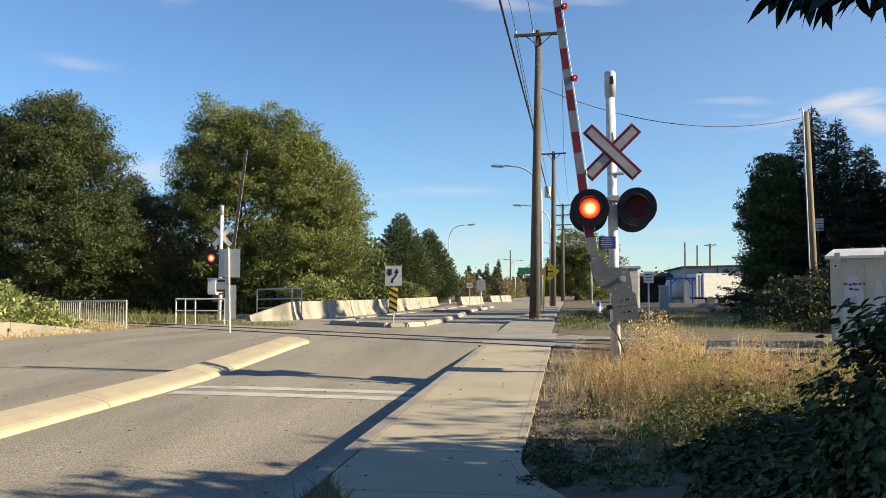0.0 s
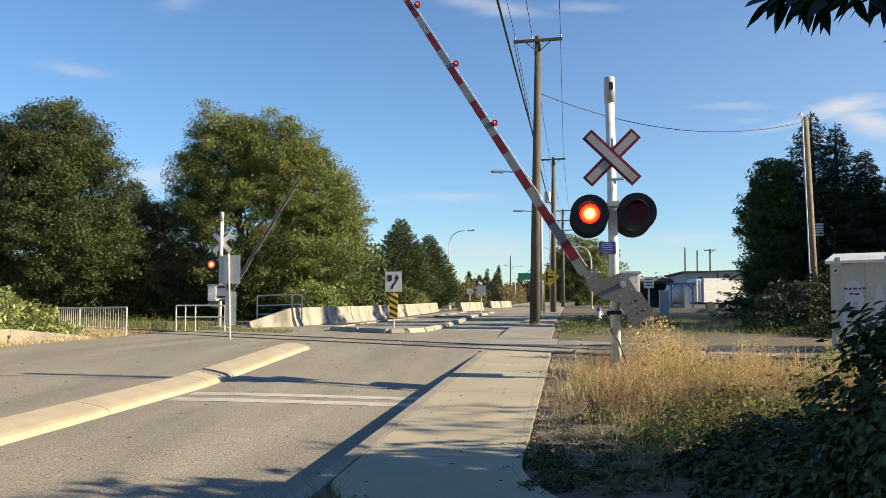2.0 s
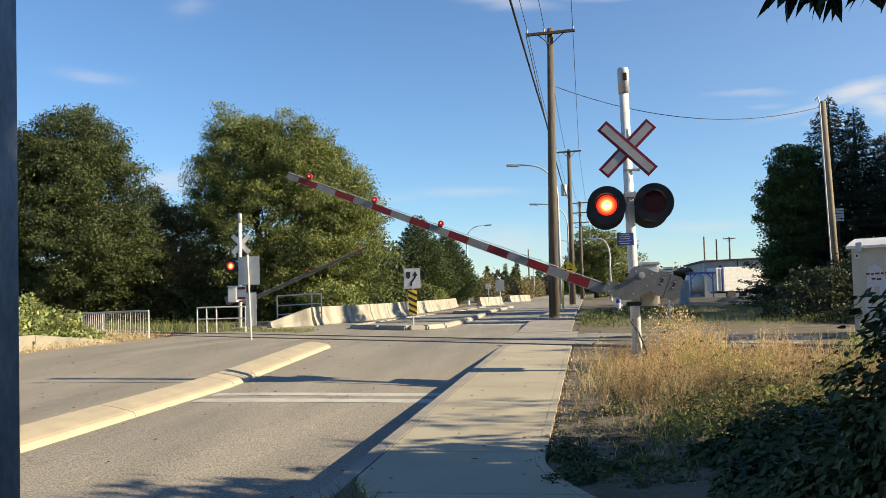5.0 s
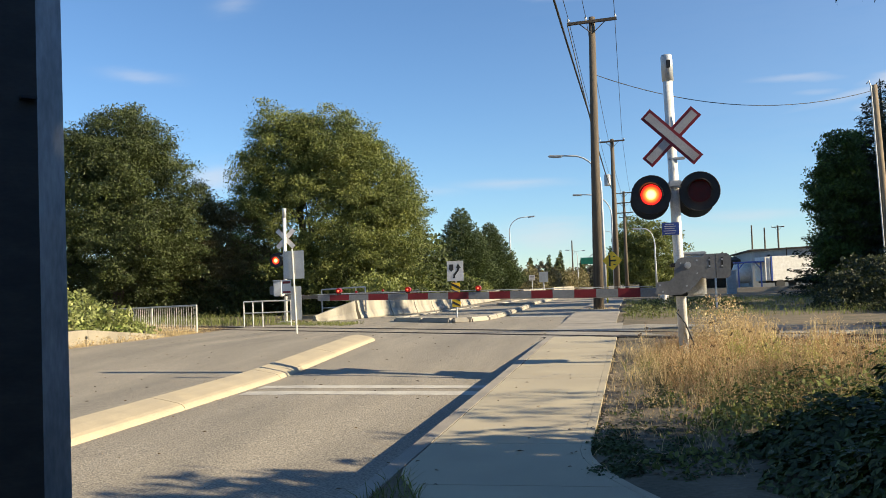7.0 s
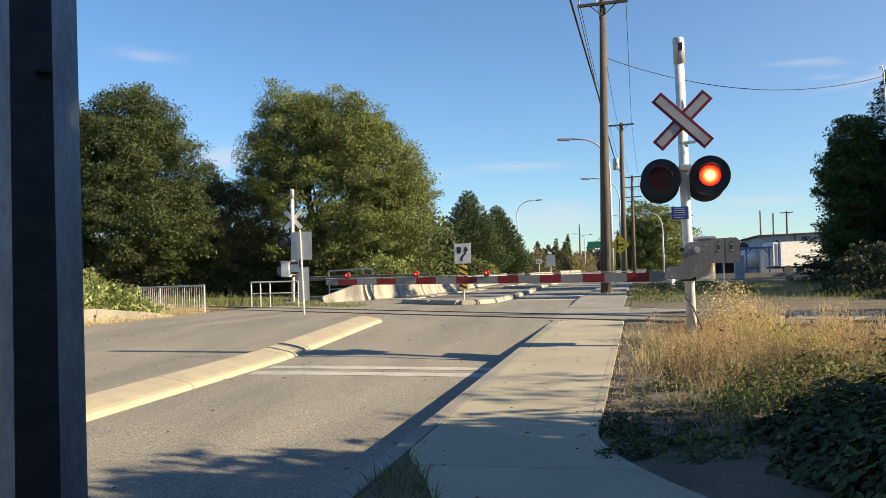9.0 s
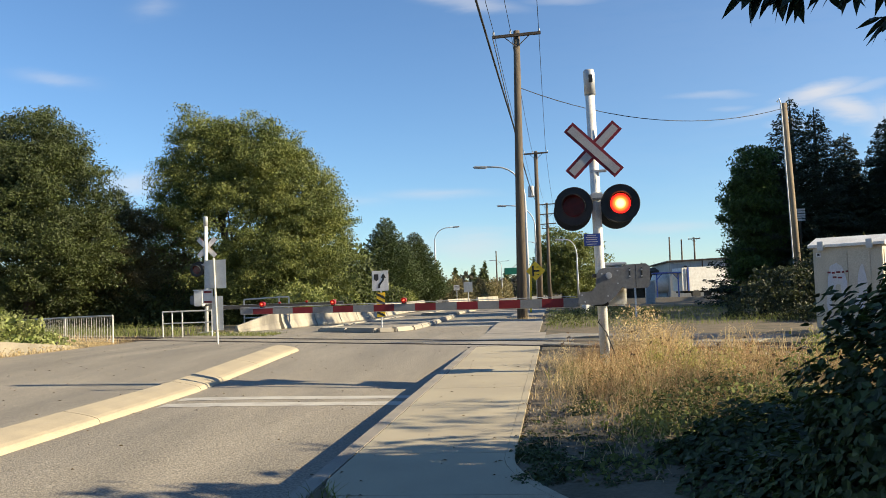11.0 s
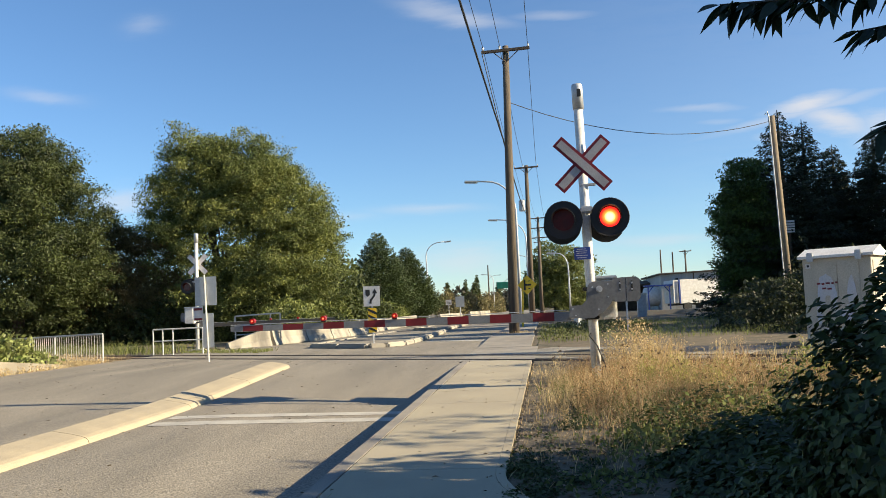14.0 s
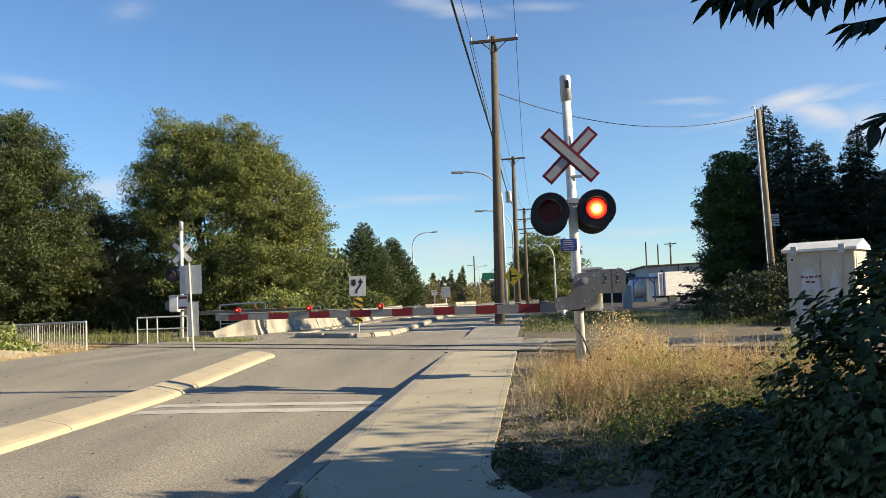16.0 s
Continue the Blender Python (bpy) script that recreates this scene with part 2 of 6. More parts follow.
def tube(bm, points, radii, n=8, cap=True):
    """A round bar through points, with a radius at each."""
    pts = [Vector(p) for p in points]
    rings = []
    for i, p in enumerate(pts):
        d = (pts[min(i + 1, len(pts) - 1)] - pts[max(i - 1, 0)]).normalized()
        side = d.cross(Vector((0, 0, 1)) if abs(d.z) < 0.9 else Vector((1, 0, 0))).normalized()
        up = side.cross(d)
        r = radii[i] if isinstance(radii, (list, tuple)) else radii
        rings.append([bm.verts.new(p + side * r * math.cos(a) + up * r * math.sin(a)) for a in (2 * math.pi * k / n for k in range(n))])
    for a, b in zip(rings, rings[1:]):
        for k in range(n):
            bm.faces.new((a[k], a[(k + 1) % n], b[(k + 1) % n], b[k]))
    if cap:
        bm.faces.new(rings[0])
        bm.faces.new(rings[-1])
    return bm


def tubed(points, radii, n=8):
    return tube(bmesh.new(), points, radii, n)


def prism(outline, depth, axis="Y"):
    """A plate of the given outline (u, v), depth thick: u along x, v up, thickness along y; or flat, thickness along z."""
    bm = bmesh.new()
    if axis == "Y":
        lo = [bm.verts.new((u, -depth / 2, v)) for u, v in outline]
        hi = [bm.verts.new((u, depth / 2, v)) for u, v in outline]
    else:
        lo = [bm.verts.new((u, v, 0)) for u, v in outline]
        hi = [bm.verts.new((u, v, depth)) for u, v in outline]
    n = len(outline)
    bm.faces.new(lo)
    bm.faces.new(hi)
    for i in range(n):
        bm.faces.new((lo[i], lo[(i + 1) % n], hi[(i + 1) % n], hi[i]))
    return bm


def shifted(bm, m):
    bmesh.ops.transform(bm, matrix=m, verts=bm.verts)
    return bm


def raw(name, verts, faces, material, parent=None, label="", smooth=False):
    me = bpy.data.meshes.new(name)
    me.from_pydata(verts, [], faces)
    me.materials.append(material)
    if smooth:
        me.shade_smooth()
    ob = new(name, me)
    if parent:
        ob.parent = parent
    if label:
        ob["label"] = label
    return ob


# ---- levels of the ground ----
def prof(y):
    """The height of walk and verge: a slight climb to the rails, then level."""
    if y < 17.5:
        return 0.016 * y
    if y < 20:
        u = (y - 17.5) / 2.5
        return 0.28 + 0.02 * (2 * u - u * u)
    return 0.30


def kerb_step(y):
    return 0.16 if y < 13.5 else 0.16 * max(0.0, (19.4 - y) / 5.9)


def kerb_step_far(y):
    return 0.11 * min(1.0, max(0.0, (y - 25.5) / 5.0))


def road_z(y):
    return prof(y) - kerb_step(y)


def road_top(x, y):
    """The road's surface: level, then falling gently to the foot of the kerb."""
    fall = 0.115 * min(1.0, kerb_step(y) / 0.16) * min(1.0, max(0.0, (x + 4.8) / 2.83))
    return road_z(y) - fall


def rail_y(x):
    return 21.7 - 0.65 * (x + 4.45)


def ground_z(x, y):
    if x < -14.4:
        return road_z(y) - 0.06
    if x < -1.9:
        return road_z(y) - 0.17
    if y > 25.5 and x > -0.6:
        return 0.27 + kerb_step_far(y)
    if x < -0.4 and y > 6.4:
        return prof(y) - 0.06
    return prof(y) - 0.012 if y < 5 else prof(y) - 0.014 + 0.05 * noise.noise((x * 0.6, y * 0.6, 0)) * (1 if x > 0.2 else 0)


def sheet(name, left, right, ys, top, thick, material, parent=None):
    """A slab that follows the ground: left and right edges by y, its top by y."""
    verts, faces = [], []
    for y in ys:
        l, r, z = left(y), right(y), top(y)
        verts += [(l, y, z), (r, y, z), (r, y, z - thick), (l, y, z - thick)]
    for i in range(len(ys) - 1):
        a, b = 4 * i, 4 * i + 4
        faces += [(a, a + 1, b + 1, b), (a + 1, a + 2, b + 2, b + 1), (a + 2, a + 3, b + 3, b + 2), (a + 3, a, b, b + 3)]
    e = 4 * (len(ys) - 1)
    faces += [(3, 2, 1, 0), (e, e + 1, e + 2, e + 3)]
    return raw(name, verts, faces, material, parent)


def steps(a, b, n):
    return [a + (b - a) * i / n for i in range(n + 1)]


def build_ground():
    xs = [-2500, -900, -300, -120, -60, -35, -22, -16, -14.45, -14.3, -12, -9, -6, -4, -2.1, -1.85, -1.2, -0.45, -0.35] + steps(0, 8, 20) + [9, 11, 14, 20, 35, 70, 160, 400, 1000, 2500]
    ys = [-2500, -600, -150, -50, -20, -8, -2, 2] + steps(4, 22, 54) + [23, 25, 28, 32, 40, 55, 80, 140, 300, 700, 1500, 3000]
    verts = [(x, y, ground_z(x, y)) for y in ys for x in xs]
    n = len(xs)
    faces = [(j * n + i, j * n + i + 1, (j + 1) * n + i + 1, (j + 1) * n + i) for j in range(len(ys) - 1) for i in range(n - 1)]
    tagged(raw("ground", verts, faces, SOIL), "dry brown soil verge with thin grass", "ground", kind="structure")


build_ground()
YS = steps(-40, 2, 12) + steps(3, 34, 62) + steps(36, 70, 17) + [80, 100, 140, 200, 300, 500, 900]


def draped(name, edges, ys, top, material):
    """A thin sheet over the ground with the same columns at every y."""
    rows = [[(x, y, top(x, y)) for x in edges(y)] for y in ys]
    n = len(rows[0])
    verts = [p for r in rows for p in r]
    faces = [(j * n + i, j * n + i + 1, (j + 1) * n + i + 1, (j + 1) * n + i) for j in range(len(ys) - 1) for i in range(n - 1)]
    return raw(name, verts, faces, material)


def road_left(y):
    return -14.3 if y < 27 else max(-14.3, -12.6 + min(2.0, (y - 35) * 0.15) - max(0, 35 - y) * 0.2)


tagged(draped("road", lambda y: (road_left(y), -8.0, -4.8, -3.8, -2.8, -1.972 if y < 19.5 else -2.1), YS, road_top, ASPHALT),
       "worn sunlit grey asphalt road climbing to the rails", "road", kind="structure")
tagged(sheet("kerb", lambda y: -1.975, lambda y: -1.834, [y for y in YS if y < 19.6], lambda y: prof(y) + 0.002, 0.25, KERB),
       "pale concrete kerb beside the sidewalk", "kerb", kind="structure")



def build_walks():
    walk_near = tagged(new("sidewalk"), "sunlit beige concrete sidewalk with cut joints", "sidewalk", kind="structure")

    def bend(y):
        return 0.0 if y > 7.2 else min(2.2, 0.28 * (7.2 - y) ** 1.6)

    cuts = [-6.0, -4.5, -3.0, -1.5, 0.0, 1.5, 3.0, 4.5, 6.0, 7.45, 8.95, 10.45, 11.95, 13.45, 14.95, 16.45, 17.95, 19.4]
    for a, b in zip(cuts, cuts[1:]):
        sheet("slab", lambda y: -1.818 + (0 if y > 6.3 else min(2.2, 0.45 * (6.3 - y) ** 0.8)), lambda y: -0.494 + bend(y), steps(a + 0.004, b - 0.004, 6), prof, 0.09, CONCRETE, walk_near)
        sheet("slab_edge", lambda y: -0.491 + bend(y), lambda y: -0.41 + bend(y), steps(a + 0.004, b - 0.004, 6), lambda y: prof(y) + 0.002, 0.09, CONCRETE, walk_near)
    far = tagged(new("sidewalk_far"), "concrete sidewalk beyond the rails with kerb", "sidewalk", kind="structure")
    cuts = [25.4, 27, 28.5, 30, 31.5, 33, 36, 39, 42, 46, 50, 56, 62, 70, 90, 140, 250]
    for a, b in zip(cuts, cuts[1:]):
        sheet("slab", lambda y: -2.15, lambda y: -0.55 - (0.0 if y < 34 else 0.1), steps(a + 0.004, b - 0.004, 3), lambda y: 0.304 + kerb_step_far(y), 0.2, KERB, far)


build_walks()
tagged(sheet("crossing_apron", lambda y: -2.12, lambda y: -0.35, steps(19.42, 25.36, 6), lambda y: 0.302, 0.1, KERB), "flat paved strip across the track in line with the sidewalk", "pavement", kind="structure")


def build_median():
    # long yellow kerb between the lanes, with a rounded nose
    med = empty("median_kerb", pose(0, 0, 0), "long yellow-painted concrete median kerb with a rounded nose", "kerb")

    def cx(y):
        return -6.1 - 0.20 * max(0.0, (y - 12) / 8) ** 1.5
    cuts = [-30, -20, -12, -6, -2, 1.4, 4.4, 7.4, 10.4, 13.6, 16.6, 19.3]
    prof_uv = [(-0.345, -0.05), (-0.345, 0.145), (-0.33, 0.162), (-0.30, 0.168), (-0.10, 0.135), (0.10, 0.092), (0.165, 0.068), (0.195, 0.04), (0.21, 0.0), (0.225, -0.05)]
    for a, b in zip(cuts, cuts[1:]):
        ys = steps(a + 0.006, b - 0.006, 6)
        if b > 19:
            ys += [19.5, 19.7, 19.85, 19.95, 20.0]
        verts, faces = [], []
        for y in ys:
            k = 1.0 if y <= 19.3 else math.sqrt(max(0.02, 1 - ((y - 19.3) / 0.72) ** 2))
            verts += [(cx(y) + u * k, y, road_z(y) + max(v, -0.05) * (0.35 + 0.65 * k)) for u, v in prof_uv]
        n = len(prof_uv)
        for i in range(len(ys) - 1):
            faces += [(i * n + k, i * n + k + 1, i * n + n + k + 1, i * n + n + k) for k in range(n - 1)]
        faces += [tuple(range(n))[::-1], tuple(range((len(ys) - 1) * n, len(ys) * n))]
        raw("kerb_stone", verts, faces, YELLOW_KERB, med)
    # island beyond the rails
    isl = empty("traffic_island", pose(0, 0, 0.3), "low concrete traffic island with pale kerb stones", "traffic island")
    edge = [(-8.7, 31.0), (-6.1, 28.7), (-5.6, 28.9), (-5.15, 29.8), (-5.1, 33), (-5.3, 40), (-5.6, 46), (-8.3, 46), (-8.7, 40)]
    part("paving", prism([(x * 0.985 - 0.1, (y - 37) * 0.985 + 37) for x, y in edge], 0.11, "Z"), ASPHALT, isl)
    for i, (a, b) in enumerate(zip(edge, edge[1:] + edge[:1])):
        d = math.hypot(b[0] - a[0], b[1] - a[1])
        m = max(1, round(d / 1.5))
        for k in range(m):
            p = [(a[0] + (b[0] - a[0]) * u, a[1] + (b[1] - a[1]) * u) for u in ((k + 0.02) / m, (k + 0.98) / m)]
            c = ((p[0][0] + p[1][0]) / 2, (p[0][1] + p[1][1]) / 2, 0.06)
            part("kerb_stone", boxed(c, (d / m * 0.992, 0.32, 0.2), pose(0, 0, 0, 0, 0, math.degrees(math.atan2(b[1] - a[1], b[0] - a[0]))), 0.05), BARRIER, isl)
    isl2 = empty("traffic_island", pose(0, 0, 0.3), "long low concrete traffic island farther along the road", "traffic island")
    edge = [(-8.0, 51), (-6.6, 49.5), (-5.9, 50.5), (-5.8, 60), (-5.9, 66), (-8.0, 66)]
    part("paving", prism(edge, 0.10, "Z"), ASPHALT, isl2)
    for a, b in zip(edge, edge[1:] + edge[:1]):
        d = math.hypot(b[0] - a[0], b[1] - a[1])
        m = max(1, round(d / 3))
        for k in range(m):
            u = (k + 0.5) / m
            part("kerb_stone", boxed((a[0] + (b[0] - a[0]) * u, a[1] + (b[1] - a[1]) * u, 0.07), (d / m * 0.992, 0.3, 0.19), pose(0, 0, 0, 0, 0, math.degrees(math.atan2(b[1] - a[1], b[0] - a[0]))), 0.05), BARRIER, isl2)


build_median()


def build_markings():
    for y0, y1 in ((11.72, 12.08), (12.40, 12.72)):
        # the bars slant a little towards the foot of the kerb
        xs = steps(-5.78, -2.02, 8)
        verts = [(x, y + 0.55 * min(1.0, max(0.0, (x + 4.8) / 2.83)), 0) for y in (y0, y1) for x in xs]
        verts = [(x, y, road_top(x, y) + 0.005) for x, y, z in verts]
        line = raw("stop_line", verts, [(i, i + 1, i + 10, i + 9) for i in range(8)], LINE)
        tagged(line, "worn white stop line painted on the asphalt", "road marking", "stop lines", "structure")
    for (x0, y0), (x1, y1) in (((-5.0, 37.2), (-2.2, 35.4)), ((-4.7, 32.6), (-2.2, 30.9))):
        bm = bmesh.new()
        vs = [bm.verts.new(p) for p in ((x0, y0, 0.305), (x1, y1, 0.305), (x1, y1 + 0.6, 0.305), (x0, y0 + 0.6, 0.305))]
        bm.faces.new(vs)
        tagged(part("stop_line", bm, LINE), "white stop line beyond the rails", "road marking", "stop lines", "structure")


build_markings()


def build_track():
    ang = math.degrees(math.atan2(-0.65, 1))
    tr = empty("railway_track", pose(-4.45, 21.7, 0.3, 0, 0, ang), "single railway track sunk in the road at a slant", "railway track")
    tr["kind"] = "structure"
    for v in (0.0, 1.47):
        part("rail", boxed((0, v, -0.03), (160, 0.07, 0.10), None, 0.012), RAIL_STEEL, tr)
        part("flangeway", boxed((-1.6, v + (0.09 if v == 0 else -0.09), -0.046), (13.5, 0.10, 0.1)), RUBBER, tr)
        part("flangeway", boxed((-1.6, v - (0.08 if v == 0 else -0.08), -0.047), (13.5, 0.06, 0.1)), RUBBER, tr)
    for sx, x0, n in ((-1, -9.2, 60), (1, 6.5, 60)):
        for i in range(n):
            part("sleeper", boxed((x0 + sx * i * 0.6, 0.73, -0.11), (0.24, 2.6, 0.16)), DARK_WOOD, tr)
    # ballast beside the road
    for x0, x1 in ((-70, -9.0), (6.4, 80)):
        bm = boxed(((x0 + x1) / 2, 0.73, -0.16), (x1 - x0, 4.6, 0.2))
        part("ballast", bm, GRAVEL, tr)
    # gravel lane along the track
    g = boxed((24.6, -1.6, -0.13), (34.8, 2.6, 0.2))
    part("service_lane", g, GRAVEL, tr)
    part("apron", boxed((5.6, 2.6, -0.09), (6.5, 4.2, 0.18)), GRAVEL, tr)


build_track()


# ---- crossing signals ----
def lit_lens():
    """Glowing front of a flasher: orange core, red rim."""
    m = bpy.data.materials.new("lit_lens")
    m.use_nodes = True
    nt = m.node_tree
    bs = nt.nodes["Principled BSDF"]
    bs.inputs["Base Color"].default_value = (0.4, 0.01, 0.005, 1)
    tc, ln = nt.nodes.new("ShaderNodeTexCoord"), nt.nodes.new("ShaderNodeVectorMath")
    ln.operation = "LENGTH"
    nt.links.new(tc.outputs["Object"], ln.inputs[0])
    rp = nt.nodes.new("ShaderNodeValToRGB")
    e = rp.color_ramp.elements
    e[0].position, e[0].color = 0.045, (1.35, 0.78, 0.27, 1)
    e[1].position, e[1].color = 0.13, (0.62, 0.012, 0.008, 1)
    mid = e.new(0.085)
    mid.color = (1.0, 0.17, 0.02, 1)
    nt.links.new(ln.outputs["Value"], rp.inputs[0])
    nt.links.new(rp.outputs[0], bs.inputs["Emission Color"])
    bs.inputs["Emission Strength"].default_value = 1.7
    return m


LIT = lit_lens()


def disc(r, depth, n=32):
    return prism([(r * math.cos(2 * math.pi * k / n), r * math.sin(2 * math.pi * k / n)) for k in range(n)], depth)


def ring_hood(r, length, n=24, a0=-30, a1=210, t=0.012):
    """A hood over a lens: part of a tube along -y, longer above."""
    bm = bmesh.new()
    rows = []
    for k in range(n + 1):
        a = radians(a0 + (a1 - a0) * k / n)
        ext = length * (0.25 + 0.75 * max(0.0, math.sin(a)))
        c, s = math.cos(a), math.sin(a)
        rows.append([bm.verts.new(p) for p in ((r * c, 0, r * s), (r * c, -ext, r * s), ((r + t) * c, -ext, (r + t) * s), ((r + t) * c, 0, (r + t) * s))])
    for a, b in zip(rows, rows[1:]):
        for i in range(4):
            bm.faces.new((a[i], a[(i + 1) % 4], b[(i + 1) % 4], b[i]))
    bm.faces.new(rows[0])
    bm.faces.new(rows[-1])
    return bm


FLASHERS = []


def signal_head(sig, x, y, z, yaw, first):
    """A round black signal head whose flasher disc turns its lit or its unlit face to the front."""
    bm = disc(0.285, 0.02)
    tube(bm, [(0, 0.01, 0), (0, 0.14, 0), (0, 0.19, 0)], [0.19, 0.18, 0.10], 24)
    head = part("signal_head", bm, BLACK, sig, "round black signal head")
    head.matrix_local = pose(x, y, z, 0, 0, yaw)
    part("hood", ring_hood(0.165, 0.20), BLACK, head)
    part("rim", shifted(tubed([(0.285 * math.cos(a), -0.012, 0.285 * math.sin(a)) for a in steps(0, 2 * math.pi, 32)], 0.007, 6), Matrix()), BLACK, head)
    fl = part("flasher", shifted(disc(0.152, 0.008), pose(0, 0, 0)), LIT, head, "round red flasher lens")
    back = shifted(disc(0.16, 0.008), pose(0, 0.0085, 0))
    me = bpy.data.meshes.new("tmp")
    back.to_mesh(me)
    back.free()
    b2 = bmesh.new()
    b2.from_mesh(fl.data)
    nface = len(b2.faces)
    b2.from_mesh(me)
    b2.faces.ensure_lookup_table()
    for f in b2.faces[nface:]:
        f.material_index = 1
    b2.to_mesh(fl.data)
    b2.free()
    fl.data.materials.append(LENS_OFF)
    FLASHERS.append((fl, first))
    return head


def crossing_signal(m, label, extra):
    """Mast with crossbuck, two pairs of flashers and the gate; its arm lies along -x when down. Origin at the base."""
    sig = empty("crossing_signal", m, label, "railway signal", "crossing signals")
    lean = -0.006
    part("mast", tubed([(0.03, 0, 0), (0, 0, 2.3), (lean * 4, 0, 4.35)], [0.073, 0.072, 0.070], 20), MAST, sig, "white painted steel mast", True)
    part("mast_cap", tubed([(-0.02, 0, 4.31), (-0.025, 0, 4.67), (-0.026, 0, 4.70)], [0.085, 0.085, 0.075], 20), GALV, sig, "grey metal mast cap", True)
    part("cap_plate", boxed((-0.005, -0.088, 4.55), (0.06, 0.012, 0.12), None, 0.004), BLACK, sig)
    part("base_plate", boxed((0.03, 0, 0.02), (0.42, 0.42, 0.05), None, 0.01), GALV, sig)
    part("foundation", boxed((0.03, 0, -0.06), (0.6, 0.6, 0.16), None, 0.02), BARRIER, sig)
    # crossbuck
    for a, dy in ((45, -0.112), (-45, -0.096)):
        blade = part("blade", shifted(boxed((0, 0, 0), (1.035, 0.006, 0.20)), pose(-0.01, dy, 3.45, 0, a, 0)), BLADE_EDGE, sig, "red-edged white crossbuck blade")
        part("blade_face", shifted(boxed((0, 0, 0), (0.96, 0.005, 0.114)), pose(-0.01, dy - 0.005, 3.45, 0, a, 0)), BLADE, blade)
        part("blade_back", shifted(boxed((0, 0, 0), (1.025, 0.004, 0.19)), pose(-0.01, dy + 0.0055, 3.45, 0, a, 0)), WHITE, blade)
    part("crossbuck_clamp", boxed((0.05, -0.05, 3.13), (0.24, 0.05, 0.04), None, 0.008), GALV, sig)
    part("crossbuck_clamp", boxed((0.0, -0.05, 3.46), (0.18, 0.05, 0.04), None, 0.008), GALV, sig)
    # cross arm with signal heads
    part("cross_arm", tubed([(-0.34, 0, 2.73), (0.36, 0, 2.76)], 0.026, 10), GALV, sig)
    part("arm_clamp", boxed((0.01, -0.02, 2.75), (0.2, 0.2, 0.1), None, 0.02), GALV, sig)
    for x, first in ((-0.345, 0), (0.345, 1)):
        signal_head(sig, x, -0.17, 2.60 + 0.012 * first, -3 if first else -7, first)
    for x, first in ((0.30, 0), (-0.36, 1)):
        signal_head(sig, x, 0.22, 2.55, 176, first)
    for x in (-0.33, 0.33):
        part("head_bracket", tubed([(x, 0, 2.74), (x, 0.02, 2.62)], 0.03, 8), GALV, sig)
    # blue notice
    plate = part("notice_plate", boxed((-0.09, -0.085, 2.09), (0.245, 0.006, 0.185), None, 0.002), SIGN_BLUE, sig, "small blue notice plate with pale lines of text")
    for i, (w, z) in enumerate(((0.13, 2.155), (0.17, 2.125), (0.15, 2.095), (0.18, 2.06), (0.14, 2.025))):
        part("text_bar", boxed((-0.10, -0.0895, z), (w, 0.003, 0.008)), WHITE, plate)
    # gate machine on the mast
    part("gate_machine", boxed((0.20, 0.20, 1.39), (0.38, 0.36, 0.62), None, 0.03), MAST, sig, "pale gate machine housing")
    part("machine_lid", boxed((0.20, 0.20, 1.715), (0.42, 0.40, 0.05), None, 0.015), GALV, sig)
    for z in (1.55, 1.12):
        part("machine_clamp", boxed((0.0, 0.03, z), (0.22, 0.24, 0.06), None, 0.012), BLACK, sig)
    part("pivot_shaft", tubed([(0.12, 0.15, 1.54), (0.12, -0.22, 1.54)], 0.05, 14), GALV, sig)
    part("cable", tubed([(0.1, 0.1, 1.05), (-0.06, -0.08, 0.85), (0.05, -0.1, 0.7), (0.16, -0.05, 0.4), (0.22, 0, 0.0)], 0.012, 6), BLACK, sig)
    # arm bracket and counterweight, turning about the shaft
    outline = [(-0.47, -0.41), (-0.43, -0.24), (-0.25, -0.225), (-0.19, -0.16), (-0.175, 0.02), (-0.145, 0.085), (-0.08, 0.115), (0.05, 0.12), (0.20, 0.115), (0.20, -0.17), (0.15, -0.24), (0.03, -0.36), (-0.09, -0.425), (-0.25, -0.43)]
    arm = part("gate_arm", prism(outline, 0.03), GATEBOX, sig, "grey steel gate arm bracket with red and grey striped arm")
    part("bracket_plate", shifted(prism(outline, 0.02), pose(0, 0.18, 0)), GATEBOX, arm)
    weight = [(0.185, -0.17), (0.185, 0.10), (0.23, 0.155), (0.545, 0.165), (0.60, 0.12), (0.60, -0.15), (0.55, -0.20), (0.24, -0.20)]
    for y, d in ((0.012, 0.05), (0.08, 0.06), (0.155, 0.06)):
        part("counterweight", shifted(prism(weight, d), pose(0, y, 0)), GATEBOX, arm)
    part("weight_joint", boxed((0.395, -0.0125, -0.02), (0.006, 0.003, 0.34)), BLACK, arm)
    for x in (0.305, 0.48):
        part("slot", boxed((x, -0.013, 0.03), (0.022, 0.003, 0.15)), BLACK, arm)
        for z in (-0.02, 0.075):
            part("bolt", tubed([(x, -0.012, z), (x, -0.018, z)], 0.014, 6), GALV, arm)
    for x, z in ((-0.40, -0.28), (-0.36, -0.38), (-0.1, 0.03), (-0.02, -0.30), (0.13, 0.07), (0.13, -0.12)):
        part("bolt", tubed([(x, -0.014, z), (x, -0.0175, z)], 0.013, 6), GALV, arm)
    part("hub", tubed([(0, -0.05, 0), (0, 0.0, 0)], 0.035, 10), GALV, arm)
    x = -0.43
    n = 17
    w = 0.323
